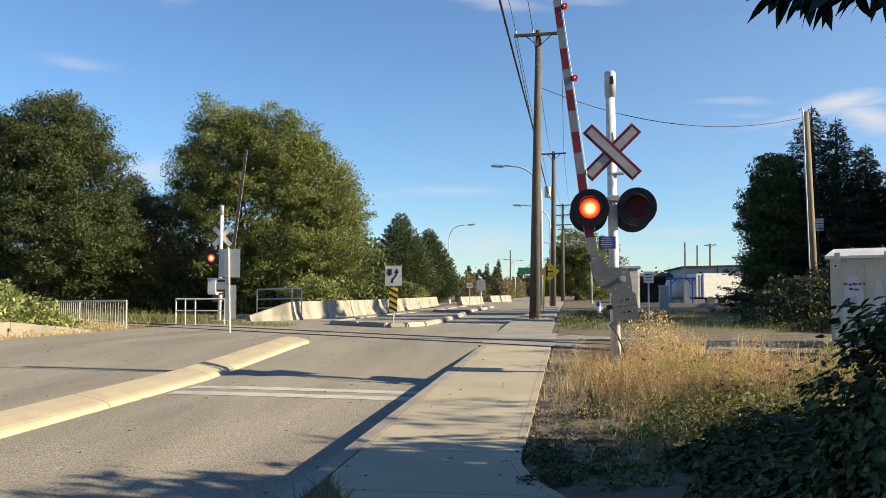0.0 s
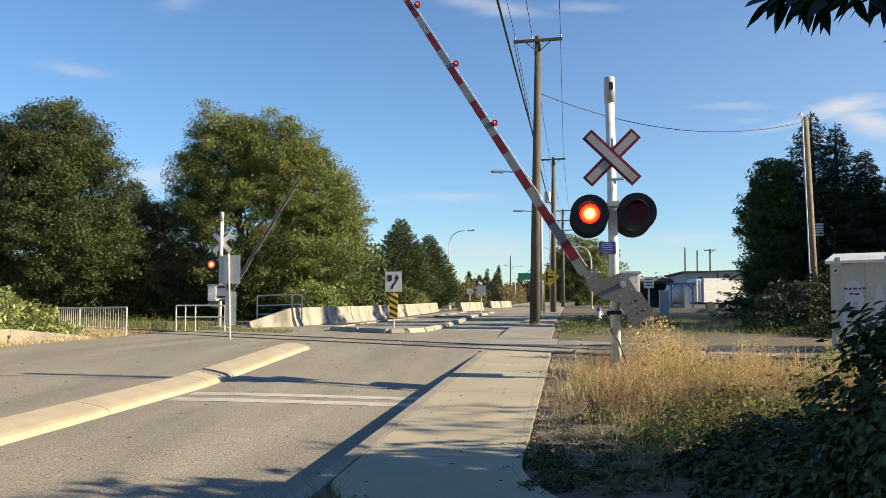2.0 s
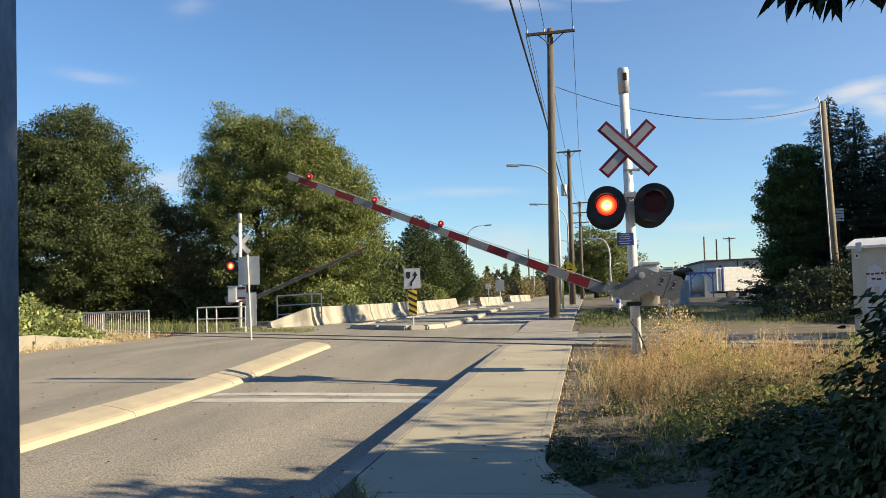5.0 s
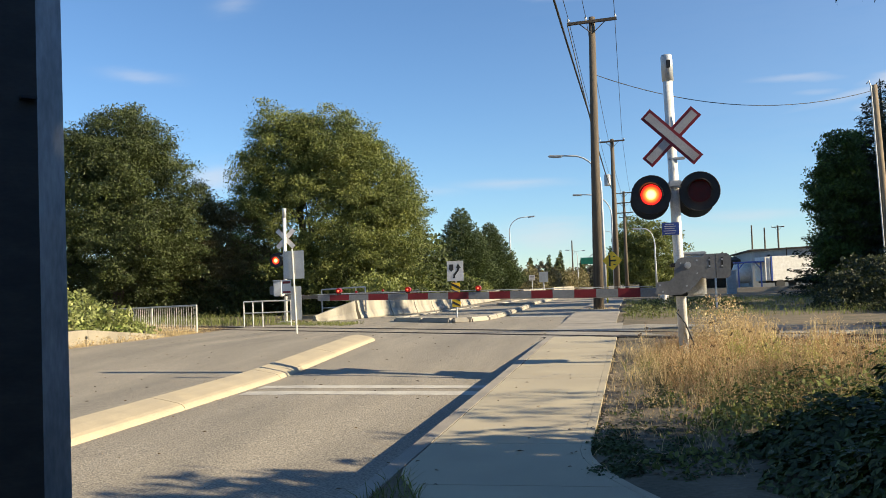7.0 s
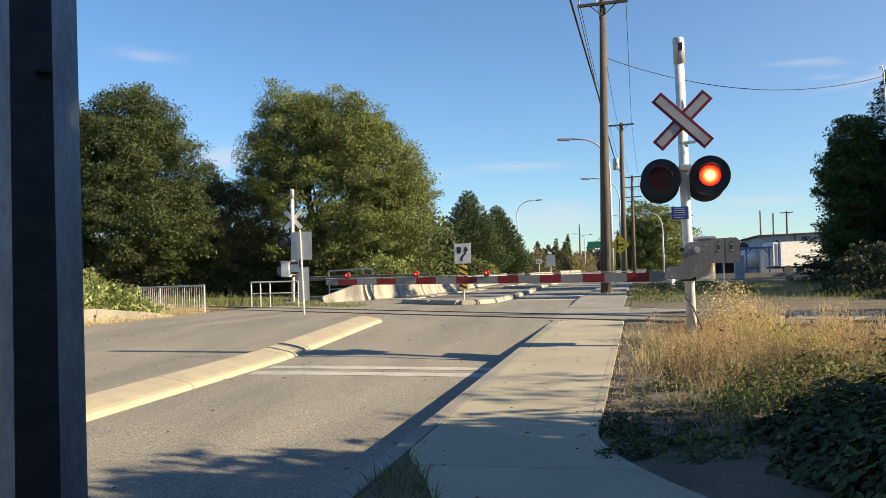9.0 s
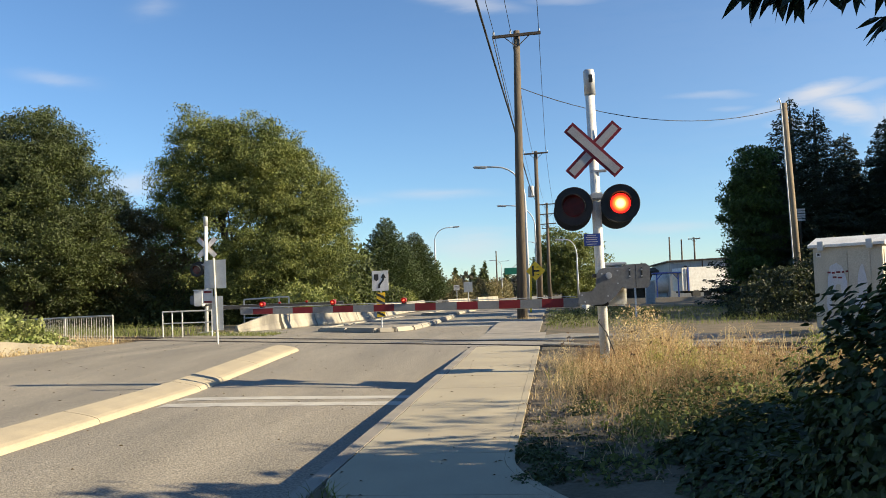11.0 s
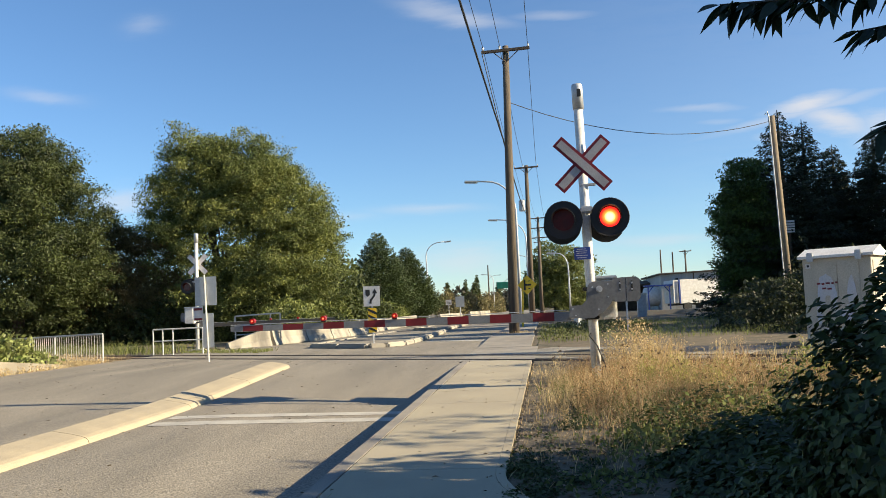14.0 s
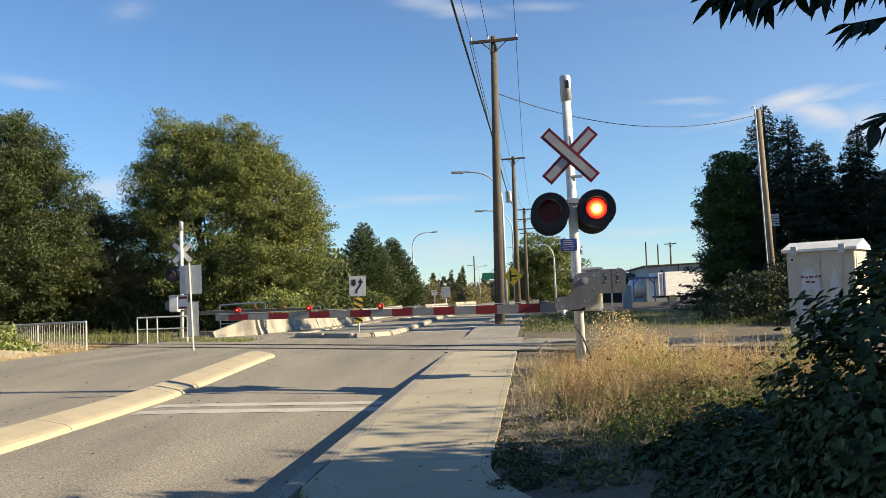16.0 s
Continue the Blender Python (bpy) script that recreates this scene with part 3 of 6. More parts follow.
    for i in range(n):
        h = 0.135 - 0.055 * i / n
        ww = 0.25 if i == 0 else (w if i < n - 1 else 0.205)
        part("stripe", boxed((x - ww / 2, 0.06, -0.385), (ww, 0.03, h)), RED if i % 2 else GREYSTRIPE, arm)
        part("stripe_back", boxed((x - ww / 2, 0.078, -0.385), (ww, 0.005, h)), ARM_BACK, arm)
        x -= ww
    L = -x
    part("arm_rail", tubed([(-0.5, 0.06, -0.295), (x, 0.06, -0.325)], 0.006, 6), GALV, arm)
    part("arm_rail", tubed([(-0.5, 0.06, -0.455), (x, 0.06, -0.425)], 0.006, 6), GALV, arm)
    for d in (extra if extra else (L - 0.36, L - 1.50, L - 2.62)):
        bm = bmesh.new()
        tube(bm, [(-d, 0.02, -0.275), (-d, 0.10, -0.275)], 0.042, 14)
        part("arm_lamp", bm, LAMP_RED, arm, "small round red arm lamp")
        part("lamp_spot", boxed((-d, 0.016, -0.275), (0.022, 0.006, 0.022)), LAMP_SPOT, arm)
        part("lamp_foot", boxed((-d, 0.06, -0.315), (0.07, 0.05, 0.03)), BLACK, arm)
    arm.matrix_local = pose(0.12, -0.20, 1.54)
    return sig, arm


SIGNAL_A, ARM_A = crossing_signal(pose(0.695, 13.8, 0.084) @ Matrix.Scale(1.053, 4), "white railway crossing signal with red flashers and lowering striped gate", None)
SIGNAL_B, ARM_B = crossing_signal(pose(-14.0, 33.0, 0.33, 0, 0, 180), "railway crossing signal seen from behind with lowering gate", None)


# ---- foliage ----
def leaf_cloud(name, lobes, count, size, material, parent=None, shell=0.55, seed=1, droop=0.0, aspect=0.55, hole=0.0, clumps=0, spread=0.4, flat=False):
    """Many small pointed leaves spread through lobes (x, y, z, rx, ry, rz), denser near the skin, with gaps."""
    rng = np.random.default_rng(seed)
    lob = np.array(lobes, float)
    area = (lob[:, 3] * lob[:, 4] + lob[:, 3] * lob[:, 5] + lob[:, 4] * lob[:, 5])
    total, count = count, clumps or count
    pick = rng.choice(len(lob), count, p=area / area.sum())
    d = rng.normal(size=(count, 3))
    d /= np.linalg.norm(d, axis=1)[:, None]
    k = shell + (1.06 - shell) * rng.random(count) ** 0.6
    wob = 1 + 0.13 * np.sin(d[:, 0] * 7 + pick) * np.sin(d[:, 1] * 6 + 2 * pick) + 0.12 * np.sin(d[:, 2] * 11 + 3 * pick + d[:, 0] * 5)
    pos = lob[pick, :3] + d * lob[pick, 3:] * (k * wob)[:, None]
    if clumps:
        # sprays of leaves round each clump, flatter than wide
        size_of = 0.5 + rng.random(clumps)
        near = rng.choice(clumps, total, p=size_of / size_of.sum())
        pos = pos[near] + np.clip(rng.normal(size=(total, 3)), -1.7, 1.7) * np.array([1.0, 1.0, 0.55]) * (spread * (0.6 + 0.8 * rng.random(clumps)))[near][:, None]
    if hole:
        f = np.sin(pos[:, 0] * 2.1 + 1.3 * np.sin(pos[:, 2] * 1.7)) * np.sin(pos[:, 1] * 1.9 + pos[:, 2]) * np.sin(pos[:, 2] * 2.3 + 0.7 * pos[:, 0])
        pos = pos[f < 1 - hole]
    n = len(pos)
    a = rng.normal(size=(n, 3))
    a[:, 2] -= droop
    a /= np.linalg.norm(a, axis=1)[:, None]
    b = np.cross(a, rng.normal(size=(n, 3)))
    b /= np.linalg.norm(b, axis=1)[:, None]
    c = np.cross(a, b)
    s = (size * (0.6 + 0.8 * rng.random(n)))[:, None]
    if flat:
        # far foliage: one pointed sliver a leaf
        v = np.stack([pos - a * s, pos + b * s * aspect * 1.5, pos + a * s], 1)
    else:
        v = np.stack([pos - a * s, pos + b * s * aspect + c * s * 0.18, pos + a * s, pos - b * s * aspect + c * s * 0.18], 1)
    return leaves(name, v, material, parent)


def leaves(name, v, material, parent=None):
    """One mesh of separate small faces; v holds the corners of each."""
    n, k = v.shape[:2]
    me = bpy.data.meshes.new(name)
    me.vertices.add(k * n)
    me.vertices.foreach_set("co", v.reshape(-1))
    me.loops.add(k * n)
    me.loops.foreach_set("vertex_index", np.arange(k * n, dtype=np.int32))
    me.polygons.add(n)
    me.polygons.foreach_set("loop_start", np.arange(0, k * n, k, dtype=np.int32))
    me.update()
    me.validate()
    me.materials.append(material)
    ob = new(name, me)
    if parent:
        ob.parent = parent
    return ob


def leafy_mound(name, lobes, count, size, material, seed, inner=0.8):
    """A bush: ovate folded leaves that lie over the skin of its lobes like shingles, tilted outward and up."""
    rng = np.random.default_rng(seed)
    lob = np.array(lobes, float)
    area = lob[:, 3] * lob[:, 4] + lob[:, 3] * lob[:, 5] + lob[:, 4] * lob[:, 5]
    pick = rng.choice(len(lob), count, p=area / area.sum())
    d = rng.normal(size=(count, 3))
    d[:, 2] = np.abs(d[:, 2]) * 1.0 - 0.25
    d /= np.linalg.norm(d, axis=1)[:, None]
    wob = 1 + 0.09 * np.sin(d[:, 0] * 6 + pick) * np.sin(d[:, 1] * 7 + 2 * pick) + 0.06 * np.sin(d[:, 2] * 13 + d[:, 0] * 9)
    k = (inner + (1.05 - inner) * rng.random(count) ** 0.5) * wob
    k = np.where(rng.random(count) < 0.025, k * 1.12, k)
    pos = lob[pick, :3] + d * lob[pick, 3:] * k[:, None]
    nrm = d + np.array([0, 0, 0.7]) + 0.45 * rng.normal(size=(count, 3))
    nrm /= np.linalg.norm(nrm, axis=1)[:, None]
    a = np.cross(nrm, rng.normal(size=(count, 3)))
    a[:, 2] -= 0.25
    a -= nrm * (a * nrm).sum(1)[:, None]
    a /= np.linalg.norm(a, axis=1)[:, None]
    b = np.cross(nrm, a)
    s = (size * (0.55 + 0.8 * rng.random(count)))[:, None]
    root, tip, up = pos - a * s, pos + a * s, nrm * s * 0.22
    l1, l2 = pos - a * s * 0.45 + b * s * 0.62 + up, pos + a * s * 0.25 + b * s * 0.55 + up
    r1, r2 = pos - a * s * 0.45 - b * s * 0.62 + up, pos + a * s * 0.25 - b * s * 0.55 + up
    v = np.stack([np.stack([root, l1, l2, tip], 1), np.stack([tip, r2, r1, root], 1)], 1).reshape(-1, 4, 3)
    return leaves(name, v, material)


LEAF_GREEN = leaf_mat("broad_leaves", (0.19, 0.205, 0.048), (0.105, 0.13, 0.032))
LEAF_DARK = leaf_mat("dark_leaves", (0.085, 0.105, 0.026), (0.045, 0.06, 0.017))
LEAF_BROWN = leaf_mat("brown_green_leaves", (0.20, 0.15, 0.065), (0.13, 0.12, 0.045))
LEAF_CONIFER = leaf_mat("conifer_foliage", (0.10, 0.115, 0.03), (0.06, 0.075, 0.02), trans=0.15)
LEAF_CEDAR = leaf_mat("cedar_foliage", (0.068, 0.095, 0.024), (0.04, 0.06, 0.016), trans=0.15)
# spruce foliage with its shade put into the dark colour itself
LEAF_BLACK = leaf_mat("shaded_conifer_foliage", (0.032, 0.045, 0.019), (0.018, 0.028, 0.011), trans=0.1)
LEAF_BRAMBLE = leaf_mat("bramble_leaves", (0.068, 0.092, 0.020), (0.036, 0.055, 0.014), island=0.5, trans=0.25, scale=2.0)
LEAF_SLIM = leaf_mat("glossy_green_leaves", (0.075, 0.125, 0.025), (0.04, 0.07, 0.016))
LEAF_SHRUB = leaf_mat("shrub_leaves", (0.095, 0.12, 0.03), (0.055, 0.075, 0.02), scale=2.0)
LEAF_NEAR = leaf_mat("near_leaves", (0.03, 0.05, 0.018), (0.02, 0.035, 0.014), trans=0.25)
LEAF_VINE = leaf_mat("pale_vine_leaves", (0.34, 0.35, 0.13), (0.14, 0.18, 0.04), island=0.6, scale=1.5)


def limbs(rng, base, top, r, lobes):
    bm = bmesh.new()
    bx, by, bz = base
    tx, ty, tz = top
    mid = ((bx + tx) / 2 + 0.2 * r, (by + ty) / 2, (bz + tz) / 2)
    tube(bm, [base, (bx * 0.8 + mid[0] * 0.2, by, bz + 0.12 * (tz - bz)), mid, top], [r * 1.25, r, r * 0.7, r * 0.2], 9)
    for lx, ly, lz, rx, ry, rz in lobes:
        u = min(0.8, max(0.15, (lz - rz - bz) / (tz - bz)))
        s = (bx + (tx - bx) * u, by + (ty - by) * u, bz + (tz - bz) * u)
        e = (lx + rng.uniform(-0.4, 0.4) * rx, ly, lz + 0.4 * rz)
        m = ((s[0] + e[0]) / 2 + rng.uniform(-0.4, 0.4), (s[1] + e[1]) / 2, (s[2] * 0.6 + e[2] * 0.4))
        tube(bm, [s, m, e], [r * 0.45, r * 0.3, r * 0.08], 6)
    return bm


def broad_tree(name, base, lobes, count, size, material, label, r=0.25, seed=1, shell=0.5, hole=0.0, droop=0.3, clumps=0, spread=0.4):
    rng = random.Random(seed)
    t = empty(name, pose(*base), label, "tree")
    local = [(x - base[0], y - base[1], z - base[2], rx, ry, rz) for x, y, z, rx, ry, rz in lobes]
    top = max(local, key=lambda l: l[2] + l[5])
    part("trunk", limbs(rng, (0, 0, -0.2), (top[0], top[1], top[2] + top[5] * 0.6), r, local), BARK, t)
    leaf_cloud("crown", local, count, size, material, t, shell, seed, droop, 0.5, hole, clumps, spread, clumps > 0)
    return t


def conifer(base, height, radius, count, size, material, label, seed=1, spiky=0.35, skirt=0.04, full=0.85, boughs=320, lift=-0.22):
    """A conifer: a straight trunk with tiers of drooping boughs, each a flat spray of small needles sprigs."""
    rng = np.random.default_rng(seed)
    t = empty("conifer_tree", pose(*base), label, "tree")
    part("trunk", tubed([(0, 0, -0.2), (0, 0, height * 0.6), (0, 0, height)], [radius * 0.07 + 0.05, radius * 0.04 + 0.03, 0.015], 8), BARK, t)
    u = skirt + (1 - skirt) * (1 - (1 - np.linspace(0, 0.9985, boughs)) ** 0.68)
    ang = np.arange(boughs) * 2.39996 + 0.5 * rng.normal(size=boughs)
    reach = radius * (1 - u) ** full * (1 + spiky * (rng.random(boughs) - 0.6)) + 0.2
    pick = rng.choice(boughs, count, p=(reach + 0.15) / (reach + 0.15).sum())
    k = 0.12 + 0.88 * rng.random(count) ** 0.7
    out = np.stack([np.cos(ang), np.sin(ang), np.zeros(boughs)], 1)[pick]
    side = np.stack([-np.sin(ang), np.cos(ang), np.zeros(boughs)], 1)[pick]
    r = reach[pick]
    width = 0.06 + 0.30 * r * (1.05 - k)
    pos = out * (r * k)[:, None] + side * (rng.normal(size=count) * width)[:, None]
    pos[:, 2] += u[pick] * height + r * (lift * k - 0.30 * k * (1 - k)) + 0.05 * rng.normal(size=count) - 0.06 * rng.random(count)
    a = out + side * rng.normal(size=count)[:, None] * 0.8 + np.array([0, 0, lift - 0.25]) + 0.35 * rng.normal(size=(count, 3))
    a /= np.linalg.norm(a, axis=1)[:, None]
    b = np.cross(a, rng.normal(size=(count, 3)))
    b /= np.linalg.norm(b, axis=1)[:, None]
    s = (size * (0.6 + 0.8 * rng.random(count)))[:, None]
    leaves("crown", np.stack([pos - a * s, pos + b * s * 0.55, pos + a * s], 1), material, t)
    return t


# trees behind the fence
broad_tree("broadleaf_tree", (-31, 47, 0.2), [(-30.6, 47, 11.3, 2.3, 2.2, 2.3), (-31, 47, 9.0, 3.8, 3.5, 3.6), (-33.5, 47, 7.5, 3.4, 3, 3.6), (-28.2, 46.5, 7.6, 2.9, 3, 3.2), (-30.5, 45, 4.5, 5.0, 3, 3.2), (-35, 46, 5, 4, 3, 3.5), (-27.5, 46, 4.8, 2.8, 3, 2.6), (-32.6, 46.5, 10.0, 2.2, 2.2, 1.8), (-29.2, 46.5, 10.0, 1.9, 2.2, 1.7)],
           230000, 0.085, LEAF_DARK, "tall dark green broadleaf tree behind the railing", 0.35, 11, hole=0.0, clumps=1700, spread=0.35)
broad_tree("broadleaf_tree", (-19, 50, 0.2), [(-21.2, 50, 10.2, 2.4, 2.6, 3.1), (-18.3, 50, 9.5, 2.9, 2.8, 3.1), (-15.6, 50, 7.8, 2.5, 2.8, 3.0), (-18.5, 49, 6.0, 5.0, 3, 3.6), (-14.4, 50, 5.0, 2.4, 3, 2.8), (-22.6, 50, 8.2, 1.9, 2.6, 2.4), (-16.5, 48.5, 3.0, 5.0, 3, 2.6), (-17.0, 50, 10.0, 2.2, 2.6, 2.3), (-19.8, 50, 11.3, 1.6, 2.0, 1.5), (-13.9, 50, 6.9, 1.5, 2.2, 1.9)],
           270000, 0.078, LEAF_GREEN, "large olive-green broadleaf tree with open branches in sunlight", 0.3, 12, shell=0.4, hole=0.08, clumps=3200, spread=0.30)
broad_tree("broadleaf_tree", (-27, 50.5, 0.2), [(-27.4, 50.5, 5.5, 3.0, 2.5, 2.8), (-24.7, 50.5, 4.8, 2.9, 2.5, 2.8), (-29.6, 50.0, 3.7, 2.8, 2.5, 2.6), (-25.3, 49.5, 2.6, 4.0, 2.2, 2.2)],
           100000, 0.078, LEAF_BROWN, "lower brown-green tree between two taller trees", 0.2, 13, hole=0.08, clumps=1100, spread=0.28)
broad_tree("broadleaf_tree", (-13.0, 62, 0.2), [(-13.2, 62, 1.2, 2.0, 3, 1.5), (-15.8, 62, 2.6, 1.8, 3, 2.8)], 14000, 0.13, LEAF_DARK, "dark shrubby tree behind the concrete barriers", 0.15, 14)
conifer((-15.9, 80, 0.2), 8.9, 3.9, 80000, 0.10, LEAF_CEDAR, "dense green cedar tree beside the road", 21, 0.22, 0.0, 0.82, 900, 0.5)
conifer((-14.0, 85, 0.2), 7.7, 3.5, 70000, 0.10, LEAF_CEDAR, "dense green cedar tree beside the road", 22, 0.22, 0.0, 0.82, 800, 0.5)
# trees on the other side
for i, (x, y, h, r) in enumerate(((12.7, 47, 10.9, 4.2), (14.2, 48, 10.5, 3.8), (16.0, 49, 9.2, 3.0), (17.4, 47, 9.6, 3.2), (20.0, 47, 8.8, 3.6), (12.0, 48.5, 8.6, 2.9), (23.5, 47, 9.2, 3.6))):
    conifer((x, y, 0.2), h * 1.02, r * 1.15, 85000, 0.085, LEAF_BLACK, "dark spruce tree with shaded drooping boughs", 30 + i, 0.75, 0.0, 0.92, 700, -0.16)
broad_tree("broadleaf_tree", (10.3, 45.5, 0.2), [(10.4, 45.5, 7.2, 1.0, 1.1, 1.4), (10.0, 45.5, 5.4, 1.1, 1.3, 1.6), (9.9, 45.5, 3.2, 1.0, 1.4, 1.8), (10.9, 46, 4.5, 1.1, 1.4, 2.1)], 60000, 0.085, LEAF_SLIM, "slim green broadleaf tree beside dark spruces", 0.15, 41, clumps=420, spread=0.24)
broad_tree("broadleaf_tree", (1.0, 120, 0.2), [(1.0, 120, 7.2, 3.0, 3, 3.0), (3.5, 120, 5.6, 3.4, 3, 3.2), (-1.0, 120, 4.2, 2.4, 3, 3.0), (2.0, 119, 3.0, 4.2, 3, 2.6)], 40000, 0.16, LEAF_GREEN, "rounded green tree beside the far sidewalk", 0.3, 42, clumps=700, spread=0.4)


def utility_pole(x, y, h, r0, r1, lean, label, arms, z=0.3, trafo=False, wood=None):
    p = empty("utility_pole", pose(x, y, z), label, "utility pole", "utility poles along the road")
    part("pole", tubed([(0, 0, -0.3), (lean * 0.5, 0, h * 0.5), (lean, 0, h)], [r0, (r0 + r1) / 2, r1], 14), wood or WOOD_POLE, p, "", True)
    for k, (dz, w) in enumerate(arms):
        c = lean * (h - dz) / h
        ca = part("crossarm", boxed((c, -r1 - 0.05, h - dz), (w, 0.10, 0.12), pose(0, 0, 0, 0, -1.5, 0), 0.01), DARK_WOOD, p)
        for s in (-1, 1):
            part("brace", tubed([(c + s * w * 0.26, -r1 - 0.06, h - dz - 0.05), (c, -r1 - 0.03, h - dz - 0.5)], 0.02, 6), DARK_WOOD, p)
            part("insulator", tubed([(c + s * w * 0.47, -r1 - 0.05, h - dz + 0.05), (c + s * w * 0.47, -r1 - 0.05, h - dz + 0.13), (c + s * w * 0.47, -r1 - 0.05, h - dz + 0.2)], [0.03, 0.05, 0.03], 8), GALV, p)
        part("insulator", tubed([(c - w * 0.12, -r1 - 0.05, h - dz + 0.05), (c - w * 0.12, -r1 - 0.05, h - dz + 0.2)], [0.03, 0.05], 8), GALV, p)
    if trafo:
        part("transformer", tubed([(-0.35, 0, h - 3.6), (-0.35, 0, h - 3.55), (-0.35, 0, h - 2.8), (-0.35, 0, h - 2.72)], [0.24, 0.27, 0.27, 0.2], 14), GALV, p)
    return p


utility_pole(-1.42, 35, 12.0, 0.22, 0.13, 0.25, "tall wooden utility pole with one crossarm beside the road", [(0.22, 2.0)])
utility_pole(-1.25, 67, 12.2, 0.24, 0.14, 0.12, "wooden utility pole with crossarm and grey transformer", [(0.2, 1.9)], trafo=True)
utility_pole(-0.8, 105, 12.0, 0.24, 0.15, 0.1, "distant wooden utility pole with three crossarms", [(0.2, 2.2), (1.4, 2.2), (2.6, 2.2)])
utility_pole(-0.9, 145, 12.0, 0.24, 0.15, 0.1, "distant wooden utility pole with three crossarms", [(0.2, 2.2), (1.4, 2.2), (2.6, 2.2)])
utility_pole(-1.0, 190, 12.0, 0.24, 0.15, 0.1, "distant wooden utility pole with three crossarms", [(0.2, 2.2), (1.4, 2.2)])
wp = utility_pole(11.34, 42, 9.7, 0.19, 0.125, -0.23, "weathered wooden utility pole, lightened as if sunlit, with grey conduit in front of dark spruces", [], wood=PALE_POLE)
part("conduit", tubed([(-0.22, -0.17, 0), (-0.40, -0.13, 9.6), (-0.47, -0.13, 9.9), (-0.58, -0.13, 9.75)], 0.032, 8), GALV, wp)


def wires():
    def wire(name, pts, r, label):
        cu = bpy.data.curves.new(name, "CURVE")
        cu.dimensions, cu.bevel_depth, cu.bevel_resolution = "3D", r, 1
        sp = cu.splines.new("POLY")
        sp.points.add(len(pts) - 1)
        for p, q in zip(sp.points, pts):
            p.co = (*q, 1)
        cu.materials.append(WIRE)
        tagged(new(name, cu), label, "wire", "overhead wires")

    def span(a, b, sag, n=16):
        return [tuple(a[k] + (b[k] - a[k]) * u for k in range(2)) + (a[2] + (b[2] - a[2]) * u - sag * 4 * u * (1 - u),) for u in steps(0, 1, n)]
    for x0, x1, xn in ((-2.1, -2.05, -2.25), (-1.4, -1.4, -1.65), (-0.25, -0.35, -0.2)):
        pts = span((xn, -6, 12.3), (x0, 34.8, 12.25), 0.25)[:-1] + span((x0, 34.8, 12.25), (x1, 66.8, 12.5), 0.4)[:-1] + span((x1, 66.8, 12.5), (x1 + 0.4, 104.8, 12.3), 0.4) + span((x1 + 0.4, 104.8, 12.3), (x1 + 0.3, 190, 12.3), 0.8)
        wire("power_line", pts, 0.012, "thin black power line between wooden poles")
    wire("telephone_cable", span((-1.75, -6, 8.9), (-1.45, 34.8, 8.35), 0.25) + span((-1.45, 34.8, 8.35), (-1.3, 66.8, 8.6), 0.4)[1:], 0.03, "thick black cable along the wooden poles")
    wire("telephone_cable", span((-1.45, 34.8, 8.35), (-2.15, 34.6, 12.0), 0.0, 2), 0.02, "black cable rising to the crossarm of a pole")
    wire("service_cable", span((-1.2, 35, 9.95), (10.95, 41.9, 9.72), 0.95), 0.016, "sagging black cable to the pole at the spruces")


wires()


def street_lamp(base, top, reach, side, bend=1.5, label="grey steel street lamp with a curved arm"):
    """A steel lamp whose arm curves out to one side."""
    x, y, z = base
    t = empty("street_lamp", pose(x, y, z), label, "street lamp", "street lamps")
    h = top - z
    pts = [(0, 0, 0), (0, 0, h * 0.4), (0, 0, h - bend)] + [(side * reach * (1 - math.cos(a)) * 0.75, 0, h - bend + bend * math.sin(a)) for a in steps(0.2, math.pi / 2, 6)] + [(side * reach, 0, h + 0.05)]
    part("post", tubed(pts, [0.11, 0.09, 0.07] + [0.05] * 8, 10), GALV, t, "", True)
    part("lamp_head", shifted(boxed((0, 0, 0), (0.85, 0.30, 0.16), None, 0.06), pose(side * (reach + 0.35), 0, h + 0.03, 0, -4 * side, 0)), GALV, t)
    part("base_collar", tubed([(0, 0, -0.1), (0, 0, 0.35), (0, 0, 0.4)], [0.16, 0.16, 0.1], 10), GALV, t)


street_lamp((-13.6, 97, 0.3), 9.2, 2.2, 1)
street_lamp((-13.6, 200, 0.3), 8.9, 2.2, 1)
street_lamp((-1.65, 52, 0.3), 9.2, 2.3, -1, 1.9)
street_lamp((-1.6, 75, 0.3), 9.1, 2.5, -1, 1.9)
street_lamp((2.15, 85, 0.3), 6.5, 1.3, -1, 1.5, "shorter grey street lamp with a curved arm")
street_lamp((-2.0, 130, 0.3), 9.1, 2.5, -1, 1.9)
street_lamp((-10.6, 170, 0.3), 8.0, 1.6, -1, 1.2)


